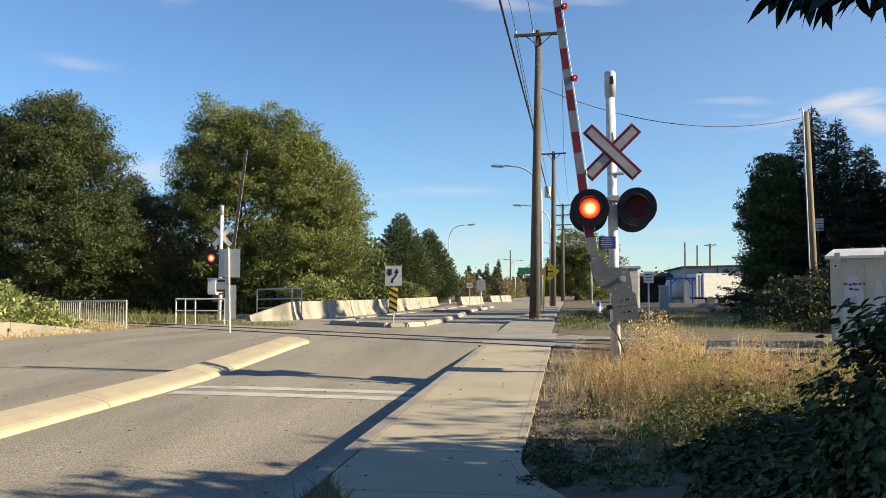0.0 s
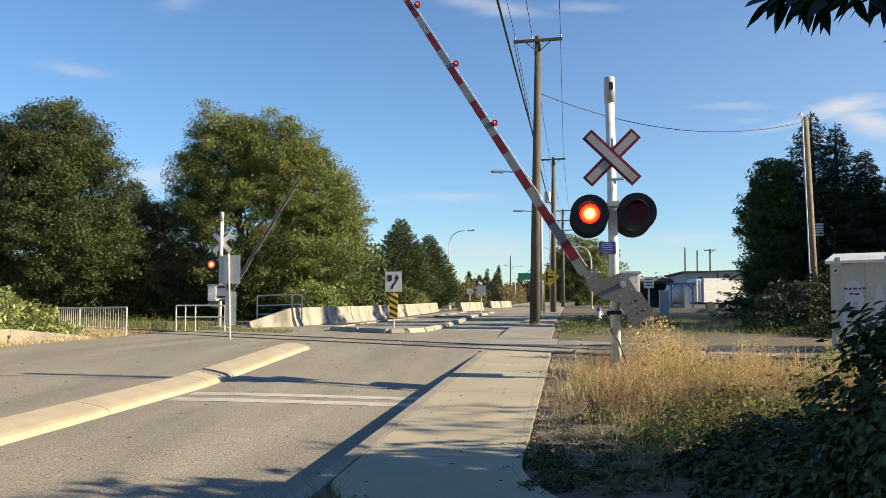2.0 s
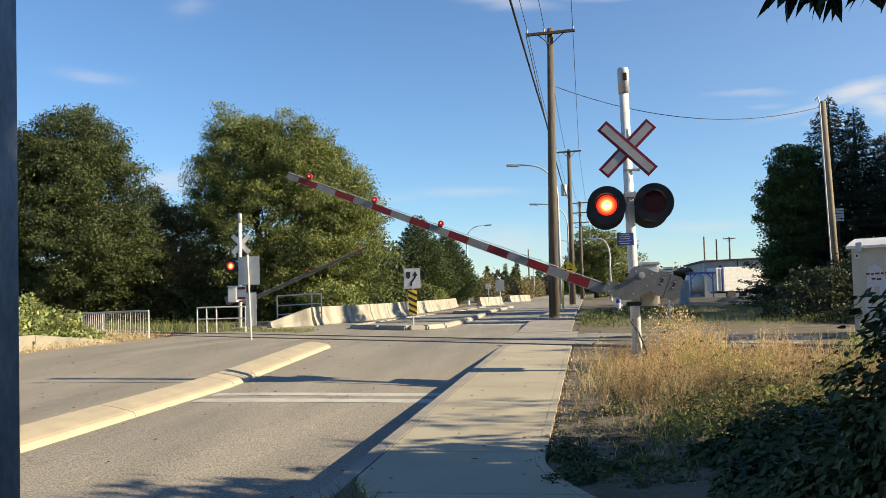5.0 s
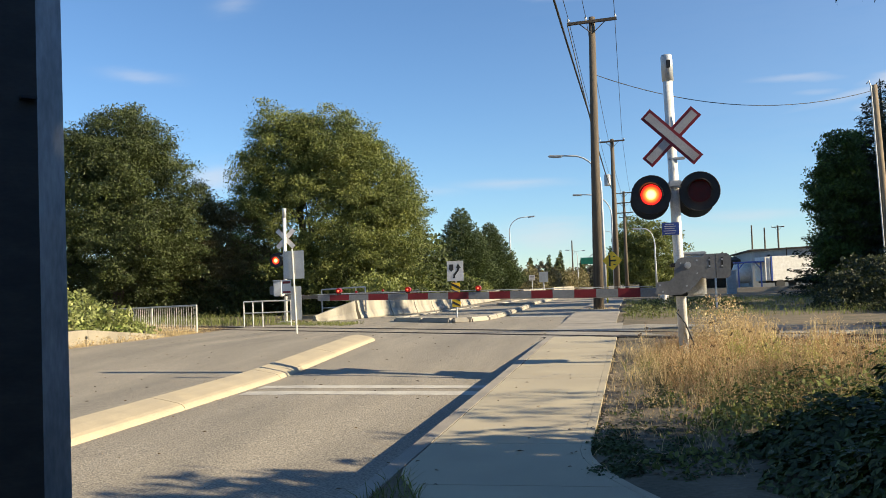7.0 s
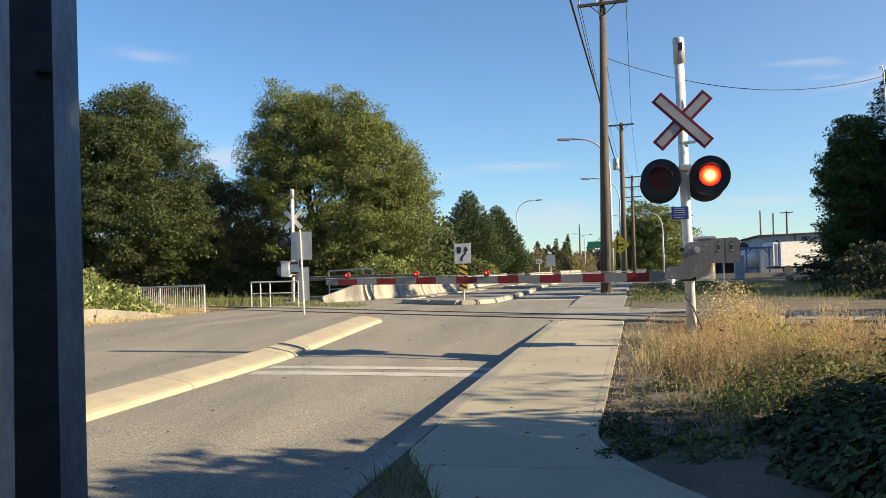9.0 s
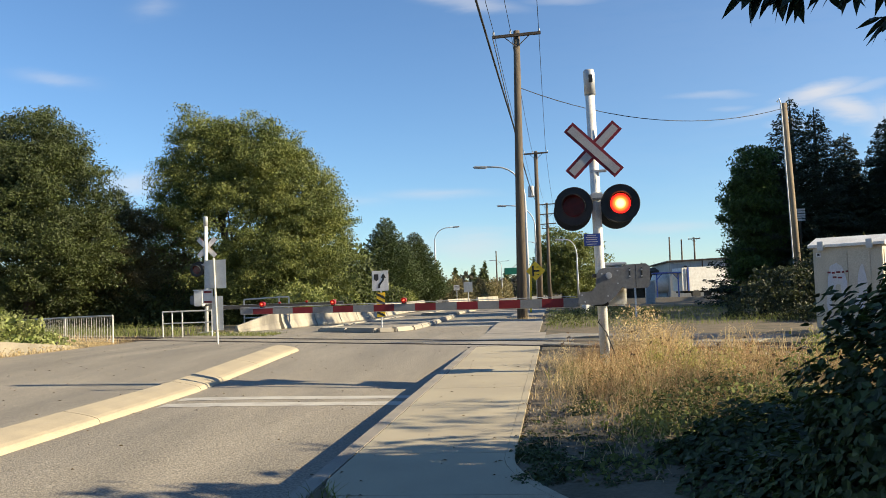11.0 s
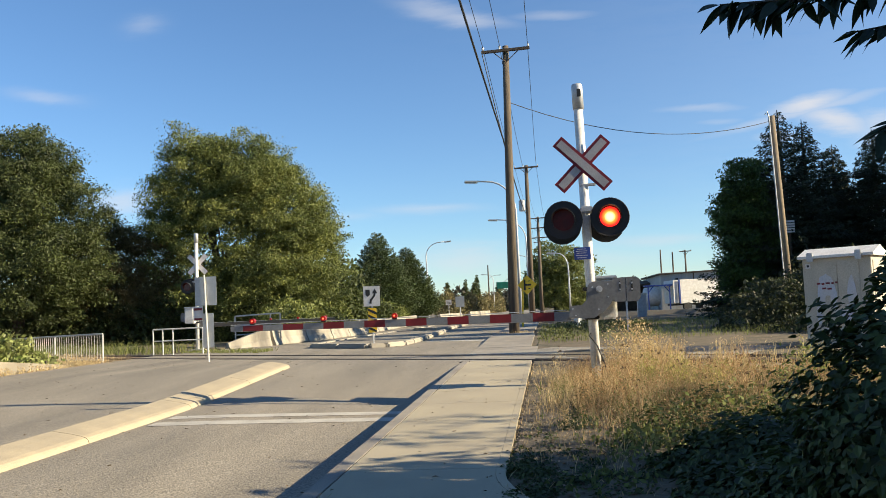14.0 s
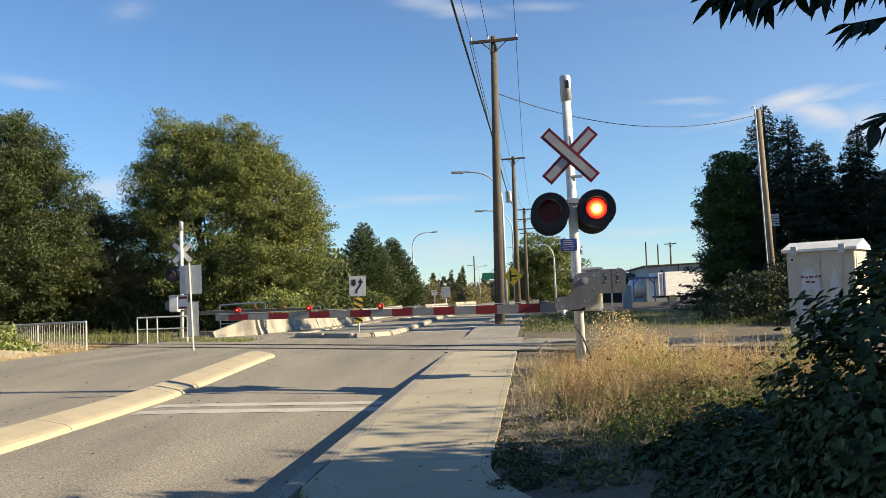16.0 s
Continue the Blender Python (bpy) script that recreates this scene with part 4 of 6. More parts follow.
def lamp_post_near():
    p = empty("lamp_post", pose(-1.312, 1.6, -0.12), "galvanised octagonal steel lamp post close by in shade", "lamp post")
    n = 8
    bm = bmesh.new()
    rings = []
    for z, r in ((0, 0.118), (1.0, 0.112), (2.0, 0.106), (6.5, 0.078)):
        rings.append([bm.verts.new((r * math.cos(radians(45 * k + 20.5)), r * math.sin(radians(45 * k + 20.5)), z)) for k in range(n)])
    for a, b in zip(rings, rings[1:]):
        for k in range(n):
            bm.faces.new((a[k], a[(k + 1) % n], b[(k + 1) % n], b[k]))
    # dark strip laid over one face to stand in for its dark reflection
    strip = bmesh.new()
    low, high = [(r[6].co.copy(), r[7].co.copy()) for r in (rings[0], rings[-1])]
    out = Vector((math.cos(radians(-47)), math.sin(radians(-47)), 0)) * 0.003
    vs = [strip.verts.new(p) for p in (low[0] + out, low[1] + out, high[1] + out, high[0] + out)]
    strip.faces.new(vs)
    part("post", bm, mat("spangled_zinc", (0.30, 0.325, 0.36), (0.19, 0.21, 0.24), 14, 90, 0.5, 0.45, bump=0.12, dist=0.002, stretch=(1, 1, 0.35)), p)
    part("dark_face", strip, mat("dark_reflection_zinc", (0.035, 0.033, 0.03), (0.02, 0.02, 0.02), 9, 70, 0.6, bump=0.15, dist=0.002, stretch=(1, 1, 3)), p, "dark strip painted as a reflection on one post face")
    part("base_plate", boxed((0, 0, 0.02), (0.38, 0.38, 0.05), None, 0.01), GALV, p)
    part("seam", boxed((0.088, -0.062, 2.05), (0.03, 0.03, 0.006), pose(0, 0, 0, 0, 0, -36)), BLACK, p)


lamp_post_near()


def railing(pts, h, label, mids=(0.5,), pickets=0.0, r=0.03, bottom=0.1):
    """Posts at pts with a top rail, level mid rails or upright pickets."""
    x0, y0, z0 = pts[0]
    t = empty("railing", pose(x0, y0, z0), label, "railing", "railings beside the track")
    loc = [(x - x0, y - y0, z - z0) for x, y, z in pts]
    for p in loc:
        part("post", tubed([p, (p[0], p[1], p[2] + h)], r, 8), RAILPAINT, t)
    for a, b in zip(loc, loc[1:]):
        for f in (1.0, *mids):
            part("rail", tubed([(a[0], a[1], a[2] + h * f), (b[0], b[1], b[2] + h * f)], r if f == 1 else r * 0.8, 8), RAILPAINT, t)
        if pickets:
            d = math.hypot(b[0] - a[0], b[1] - a[1])
            n = int(d / pickets)
            part("rail", tubed([(a[0], a[1], a[2] + bottom), (b[0], b[1], b[2] + bottom)], r * 0.7, 6), RAILPAINT, t)
            for k in range(1, n):
                u = k / n
                x, y, z = (a[i] + (b[i] - a[i]) * u for i in range(3))
                part("picket", tubed([(x, y, z + bottom), (x, y, z + h)], 0.008, 5), RAILPAINT, t)


RAILPAINT = mat("white_rail_paint", (0.55, 0.54, 0.50), (0.42, 0.41, 0.38), 4, 40, 0.5, bump=0.05)
railing([(-14.5, 26.5, 0.27), (-18.0, 29.5, 0.22), (-22.0, 33.0, 0.15), (-25.8, 36.3, 0.1), (-30.5, 40.3, 0.1)], 0.95, "white steel railing with thin upright pickets beside the track", (), 0.24)
railing([(-14.45, 30, 0.3), (-14.08, 30, 0.3), (-13.69, 30, 0.3), (-12.55, 30, 0.3)], 0.95, "short white two-rail pipe fence near the signal", (0.55,), 0, 0.028)
railing([(-13.57, 36, 0.45), (-11.98, 36, 0.5), (-11.54, 36, 0.5)], 1.17, "white three-rail pipe fence beside the barrier", (0.3, 0.63), 0, 0.032)


def left_wall():
    w = tagged(new("retaining_wall"), "low weathered concrete retaining wall beside the road", "wall", kind="structure")
    ys = [-6, 0, 6, 9, 12, 15, 18, 20.5, 22.5, 24.4]
    for a, b in zip(ys, ys[1:]):
        verts = []
        for y in (a + 0.006, b - 0.006):
            h = 0.47 if y < 20 else 0.47 - 0.42 * (y - 20) / 4.5
            z = road_z(y)
            verts += [(-14.42, y, z - 0.1), (-14.45, y, z + h), (-14.75, y, z + h), (-14.75, y, z - 0.1)]
        raw("wall_panel", verts, [(0, 1, 5, 4), (1, 2, 6, 5), (2, 3, 7, 6), (3, 0, 4, 7), (3, 2, 1, 0), (4, 5, 6, 7)], OLD_WALL, w)
    for y in (20.4, 23.2):
        part("drain_hole", shifted(disc(0.045, 0.02, 12), pose(-14.428, y, road_z(y) + 0.22, 0, 0, 90)), BLACK, w)


left_wall()


def barrier_unit():
    """One sloped-sided concrete barrier, 3 m long, along y."""
    u = [(-0.30, 0), (-0.30, 0.08), (-0.16, 0.33), (-0.09, 0.80), (0.09, 0.80), (0.16, 0.33), (0.30, 0.08), (0.30, 0)]
    bm = bmesh.new()
    a = [bm.verts.new((x, 0.02, z)) for x, z in u]
    b = [bm.verts.new((x, 2.95, z)) for x, z in u]
    bm.faces.new(a)
    bm.faces.new(b)
    for i in range(8):
        bm.faces.new((a[i], a[(i + 1) % 8], b[(i + 1) % 8], b[i]))
    bmesh.ops.bevel(bm, geom=bm.edges[:], offset=0.02, segments=1, affect="EDGES")
    return bm


def barriers():
    pts = [(-11.9, 35.6)]
    ang = 12.0
    for i in range(14):
        a = radians(ang)
        pts.append((pts[-1][0] + 3 * math.sin(a), pts[-1][1] + 3 * math.cos(a)))
        ang = max(-1.0, ang - 4.5) if i < 8 else ang - 1.0
    first = None
    for (x, y), (x2, y2) in zip(pts, pts[1:]):
        m = pose(x, y, 0.30, 0, 0, -math.degrees(math.atan2(x2 - x, y2 - y)))
        if first is None:
            first = tagged(part("concrete_barrier", barrier_unit(), SHADE_STAINED), "pale concrete road barrier standing in a curved row", "concrete barrier", "concrete barriers")
            first.matrix_world = m
        else:
            copy_thing(first, m)
    for x, y, r in ((-9.9, 77.5, -14), (-9.2, 80.4, -14), (-9.5, 103, -20), (-8.5, 106, -20)):
        copy_thing(first, pose(x, y, 0.30, 0, 0, r))
    # the sloped end piece
    bm = bmesh.new()
    a = [(-0.30, 0), (-0.16, 0.30), (-0.09, 0.78), (0.09, 0.78), (0.16, 0.30), (0.30, 0)]
    v0 = [bm.verts.new((x, 0, z)) for x, z in a]
    v1 = [bm.verts.new((x * 0.8, -2.0, max(0, z) * 0.30)) for x, z in a]
    bm.faces.new(v0)
    bm.faces.new(v1)
    for i in range(6):
        bm.faces.new((v0[i], v0[(i + 1) % 6], v1[(i + 1) % 6], v1[i]))
    e = tagged(part("barrier_end", bm, SHADE_STAINED), "sloped concrete end piece of a road barrier", "concrete barrier", "concrete barriers")
    e.matrix_world = pose(-11.93, 35.55, 0.30, 0, 0, -38)


barriers()


# ---- road signs ----
def plate(t, name, w, h, x, y, z, material, rot=0.0, label=""):
    return part(name, shifted(boxed((0, 0, 0), (w, 0.008, h), None, 0.003), pose(x, y, z, 0, rot, 0)), material, t, label)


def glyph(t, pts, x, y, z, material, name="symbol"):
    return part(name, shifted(prism(pts, 0.004), pose(x, y, z)), material, t)


def signs():
    # keep-right sign over a striped marker on the island
    t = empty("traffic_sign", pose(-6.32, 30.5, 0.3), "white traffic sign with curved black arrow over striped hazard marker", "road sign")
    part("post", tubed([(0, 0, 0), (0, 0, 2.15)], 0.03, 8), GALV, t)
    face = plate(t, "sign_plate", 0.61, 0.73, 0, -0.04, 1.80, WHITE)
    arrow = [(-0.09, -0.26), (-0.01, -0.27), (0.0, -0.16), (0.13, 0.0), (0.155, 0.10), (0.22, 0.09), (0.12, 0.27), (0.02, 0.10), (0.08, 0.10), (0.06, 0.02), (-0.07, -0.13)]
    glyph(face, arrow, 0, -0.048, 1.80, BLACK)
    glyph(face, [(-0.22, 0.24), (-0.06, 0.24), (-0.06, 0.05), (-0.14, -0.02), (-0.22, 0.05)], 0, -0.048, 1.80, BLACK)
    mk = plate(t, "hazard_marker", 0.31, 0.88, 0, -0.04, 0.93, SIGN_YELLOW)
    for k in range(4):
        z = 0.60 + 0.22 * k
        glyph(mk, [(-0.155, min(1.37, z + 0.12)), (-0.155, min(1.37, z + 0.02)), (0.155, max(0.49, z - 0.14)), (0.155, max(0.49, z - 0.04))], 0, -0.047, 0, BLACK, "stripe")
    # signs seen from behind, near the far gate
    t = empty("sign_post", pose(-9.9, 24, 0.28), "leaning steel post with square aluminium signs seen from behind", "road sign")
    part("post", tubed([(0.03, 0, 0), (-0.05, 0, 2.55)], 0.032, 8), RAILPAINT, t)
    plate(t, "sign_plate", 0.66, 0.84, -0.03, 0.05, 2.08, SIGN_BACK)
    plate(t, "sign_plate", 0.34, 1.0, 0.02, 0.05, 0.93, SIGN_BACK)
    p = plate(t, "notice_plate", 0.30, 0.42, -0.26, 0.02, 1.43, WHITE, label="white notice with red bars")
    for z, h in ((1.56, 0.07), (1.27, 0.06)):
        part("text_bar", boxed((-0.26, 0.012, z), (0.24, 0.006, h)), RED, p)
    # yellow diamond with side-road symbol
    t = empty("side_road_sign", pose(-1.08, 45, 0.42), "yellow diamond side-road warning sign on a yellow post", "road sign")
    part("post", tubed([(-0.28, 0, 0), (-0.2, 0, 1.9)], 0.05, 8), SIGN_YELLOW, t)
    d = part("sign_plate", shifted(boxed((0, 0, 0), (0.72, 0.01, 0.72), None, 0.01), pose(0.05, -0.06, 2.16, 0, 45, 0)), SIGN_YELLOW, t)
    for c, s in (((-0.08, -0.07, 2.16), (0.09, 0.006, 0.56)), ((0.10, -0.07, 2.16), (0.30, 0.006, 0.09)), ((0.16, -0.07, 2.36), (0.12, 0.006, 0.04)), ((0.16, -0.07, 1.96), (0.12, 0.006, 0.04))):
        part("symbol", boxed(c, s), BLACK, d)
    # green street sign across the road
    t = empty("street_name_sign", pose(-3.6, 110, 0.3), "green street name sign on a mast arm", "road sign")
    part("post", tubed([(0, 0, 0), (0, 0, 4.9), (-1.2, 0, 4.9)], 0.09, 8), GALV, t)
    plate(t, "sign_plate", 1.9, 0.85, -1.9, -0.08, 3.95, SIGN_GREEN)
    part("hanger", tubed([(-1.2, 0, 4.9), (-1.9, 0, 4.3)], 0.05, 6), GALV, t)
    # grey-blue back of a sign on the left lamp
    t = empty("sign_post", pose(-13.55, 96.6, 0.3), "large grey-blue sign back on a post", "road sign")
    plate(t, "sign_plate", 1.2, 1.3, 0, 0, 3.1, SIGN_BACK)
    part("post", tubed([(0, 0.05, 0), (0, 0.05, 3.2)], 0.06, 8), GALV, t)
    for x, y, w, h, z, lab, m in ((-8.7, 75, 0.5, 0.45, 1.8, "small white square sign on a thin post", WHITE), (-6.15, 60, 0.62, 0.72, 1.7, "grey sign back on a post at the island", SIGN_BACK), (2.87, 32, 0.36, 0.42, 1.75, "small grey notice on a thin post", WHITE)):
        t = empty("sign_post", pose(x, y, 0.3), lab, "road sign")
        part("post", tubed([(0, 0.03, 0), (0, 0.03, z + h / 2)], 0.035, 8), GALV, t)
        f = plate(t, "sign_plate", w, h, 0, 0, z, m)
        if m is WHITE:
            for k in range(3):
                part("text_bar", boxed((0, -0.006, z + h * (0.25 - 0.25 * k)), (w * 0.7, 0.004, h * 0.07)), BLACK, f)
    t = empty("fire_hydrant", pose(1.4, 42, 0.25), "white and blue fire hydrant in the grass", "fire hydrant")
    part("barrel", tubed([(0, 0, 0), (0, 0, 0.08), (0, 0, 0.09), (0, 0, 0.62), (0, 0, 0.72)], [0.17, 0.17, 0.12, 0.12, 0.06], 12), MAST, t)
    part("cap", tubed([(0, 0, 0.6), (0, 0, 0.75), (0, 0, 0.82)], [0.14, 0.10, 0.03], 12), SIGN_BLUE, t)
    for s in (-1, 1):
        part("nozzle", tubed([(s * 0.1, 0, 0.45), (s * 0.2, 0, 0.45)], 0.06, 10), MAST, t)


signs()


def cabinet():
    c = empty("utility_cabinet", pose(5.72, 20.0, 0.22, 0, 0, -33), "beige steel utility cabinet with faded blue paint patches and pitched lid", "utility cabinet")
    w, d, h = 1.42, 1.1, 2.02
    part("body", boxed((w / 2, d / 2, h / 2), (w, d, h), None, 0.012), CABINET, c)
    part("plinth", boxed((w / 2, d / 2, -0.05), (w + 0.1, d + 0.1, 0.2), None, 0.02), BARRIER, c)
    lid = shifted(prism([(-0.09, 0.0), (-0.09, 0.06), (d / 2, 0.24), (d + 0.09, 0.06), (d + 0.09, 0.0)], w + 0.16), pose(w / 2, 0, h, 0, 0, 90))
    lid = part("lid", lid, MAST, c, "white pitched lid")
    for x in (0.20, 1.20):
        part("lid_clip", boxed((x, -0.11, h + 0.03), (0.13, 0.05, 0.2), None, 0.01), GALV, c)
    for x0, x1 in ((0.27, 0.72), (0.73, 1.18)):
        part("door", boxed(((x0 + x1) / 2, -0.008, h * 0.5), (x1 - x0, 0.018, h - 0.22), None, 0.005), CABINET, c)
    part("side_panel", boxed((w + 0.006, d / 2, h * 0.55), (0.016, d - 0.24, h - 0.4), None, 0.005), CABINET, c)
    part("panel_lock", boxed((w + 0.018, d - 0.25, h * 0.75), (0.01, 0.03, 0.05)), BLACK, c)
    part("number_plate", boxed((0.12, -0.004, h - 0.16), (0.1, 0.008, 0.1)), WHITE, c)
    part("plate_bar", boxed((0.12, -0.009, h - 0.16), (0.05, 0.006, 0.05)), BLACK, c)
    rng = random.Random(5)
    # brushed-out paint: overlapping rough strokes
    for x, z, ww, hh in ((0.46, 1.42, 0.34, 0.52), (0.36, 1.12, 0.16, 0.7), (0.62, 1.15, 0.16, 0.55), (0.30, 0.78, 0.12, 0.5), (1.0, 1.2, 0.2, 0.8), (0.92, 0.85, 0.14, 0.35), (0.55, 0.42, 0.6, 0.1), (0.86, 0.72, 0.3, 0.2)):
        n = 18
        out = [(ww / 2 * math.cos(a) * rng.uniform(0.75, 1.1), hh / 2 * math.sin(a) * rng.uniform(0.8, 1.1)) for a in (2 * math.pi * k / n for k in range(n))]
        part("paint_patch", shifted(prism(out, 0.003), pose(x, -0.0195 - 0.0012 * rng.random() * 5, z)), PATCH, c)
    for k, (x, z, ww) in enumerate(((0.33, 1.19, 0.07), (0.42, 1.18, 0.06), (0.52, 1.19, 0.09), (0.62, 1.19, 0.05), (0.70, 1.20, 0.05), (0.44, 1.08, 0.08), (0.55, 1.07, 0.09))):
        part("text_bar", boxed((x, -0.030, z + 0.27), (ww, 0.004, 0.04)), RED, c)


cabinet()


def industry():
    b = empty("warehouse", pose(11.6, 90, 0.3), "low pale grey warehouse with a flat dark-edged roof", "building")
    wall = mat("warehouse_cladding", (0.42, 0.43, 0.42), (0.36, 0.37, 0.37), 0.5, 8, 0.7, bump=0.1, stretch=(8, 1, 0.2))
    part("wall", boxed((10, 8, 1.95), (20, 16, 3.9), None, 0.02), wall, b)
    part("roof", boxed((10, 8, 3.98), (20.6, 16.6, 0.16), pose(0, 0, 0, 0, -1.2, 0), 0.02), DARK_WOOD, b)
    part("panel_joint", boxed((3.3, -0.02, 3.0), (0.1, 0.06, 1.9)), DARK_WOOD, b)
    part("wall_lamp", boxed((1.6, -0.1, 3.2), (0.25, 0.2, 0.2), None, 0.03), BLACK, b)
    tl = empty("box_trailer", pose(12.6, 84, 0.9, 0, 0, 16), "white box trailer parked before a warehouse", "trailer")
    part("box", boxed((2.6, 1.2, 1.25), (5.2, 2.4, 2.3), None, 0.04), MAST, tl)
    part("door", boxed((-0.4, 1.2, 1.25), (0.5, 2.2, 2.2), None, 0.02), MAST, tl, "pale door with blue edge")
    part("door_edge", boxed((-0.08, -0.02, 1.25), (0.12, 0.06, 2.25)), SIGN_BLUE, tl)
    part("chassis", boxed((2.3, 1.2, 0.02), (5.6, 1.6, 0.18)), BLACK, tl)
    for x in (0.7, 4.3):
        part("wheel", tubed([(x, 0.0, -0.2), (x, 0.3, -0.2)], 0.42, 14), BLACK, tl)
    part("support", boxed((2.4, 1.2, -0.35), (0.2, 1.2, 0.6)), BLACK, tl)
    cn = empty("canopy_frame", pose(9.5, 84, 0.38), "dark blue steel canopy frame in a yard", "canopy")
    part("roof_beam", boxed((1.1, 0.8, 2.45), (2.6, 1.8, 0.14), None, 0.02), SIGN_BLUE, cn)
    for x in (0.1, 2.1):
        part("post", boxed((x, 0, 1.2), (0.12, 0.12, 2.6)), SIGN_BLUE, cn)
        part("brace", tubed([(x, 0, 1.8), (x + (0.5 if x < 1 else -0.5), 0, 2.4)], 0.05, 6), SIGN_BLUE, cn)
    tk = empty("storage_tank", pose(11.0, 92, 0.6), "white rounded storage tank behind a canopy", "tank")
    part("tank", tubed([(-1.1, 0, 1.2), (-0.9, 0, 1.2), (0.9, 0, 1.2), (1.1, 0, 1.2)], [0.5, 1.0, 1.0, 0.5], 18), MAST, tk, "", True)
    for x in (-0.6, 0.6):
        part("saddle", boxed((x, 0, 0.05), (0.25, 1.2, 0.7)), GALV, tk)
    gc = empty("metal_cabinet", pose(6.1, 60, 0.3), "grey metal cabinet standing in a yard", "utility cabinet")
    part("body", boxed((0.3, 0.3, 0.8), (0.6, 0.6, 1.6), None, 0.03), GALV, gc)
    part("top", boxed((0.3, 0.3, 1.64), (0.68, 0.68, 0.08), None, 0.02), MAST, gc)
    br = empty("open_shed", pose(6.5, 100, 0.3), "long low shed with a brown roof", "shed")
    part("roof", boxed((2.6, 1, 3.1), (6.5, 4, 0.3), pose(0, 0, 0, 6, -1, 0), 0.03), DARK_WOOD, br)
    for x in (-0.4, 2.4, 5.4):
        part("post", boxed((x, 0, 1.5), (0.2, 0.2, 3.1)), DARK_WOOD, br)
    part("wall", boxed((2.5, 2.6, 1.5), (6, 0.2, 3.0)), DARK_WOOD, br)
    yard = boxed((9.5, 66, 0.50), (9, 0.35, 0.42), None, 0.05)
    tagged(part("log_kerb", yard, BARRIER), "long low concrete kerb at the yard", "kerb")
    for x, h in ((15.6, 8.0), (17.2, 7.6)):
        p = empty("bare_pole", pose(x, 120, 0.3), "thin bare wooden pole in the distance", "pole", "distant poles")
        part("pole", tubed([(0, 0, 0), (0.05, 0, h)], [0.14, 0.09], 8), WOOD_POLE, p)
    utility_pole(18.9, 120, 7.8, 0.16, 0.1, 0.05, "small distant utility pole behind the warehouse", [(0.2, 1.6)])
    lp = empty("bare_pole", pose(-10.2, 150, 0.3), "thin dark bare pole in the distance", "pole", "distant poles")
    part("pole", tubed([(0, 0, 0), (0, 0, 8.6)], [0.16, 0.1], 8), DARK_WOOD, lp)
    # white house gable behind the spruces
    hs = empty("house", pose(21.6, 56, 0.3), "pale house gable behind dark spruces", "house")
    part("wall", boxed((2, 2, 3.4), (5, 4, 6.8), None, 0.02), MAST, hs)
    part("roof", shifted(prism([(-2.9, 0), (0, 1.9), (2.9, 0)], 4.6), pose(2, 2, 6.8)), DARK_WOOD, hs)
    vent = empty("slatted_board", pose(11.95, 44.6, 4.85), "small white slatted board on a post before spruces", "board")
    part("post", boxed((0.3, 0.06, -2.3), (0.08, 0.06, 4.8)), DARK_WOOD, vent)
    for k in range(5):
        part("slat", boxed((0.3, 0, -0.26 + 0.13 * k), (0.5, 0.04, 0.095)), WHITE, vent)


industry()


# ---- undergrowth ----
def blob_row(pts, rx, ry, rz, rng, jitter=0.35):
    return [(x + rng.uniform(-1, 1) * jitter * rx, y + rng.uniform(-1, 1) * jitter * ry, z, rx * rng.uniform(0.7, 1.25), ry * rng.uniform(0.8, 1.2), rz * rng.uniform(0.7, 1.25)) for x, y, z in pts]


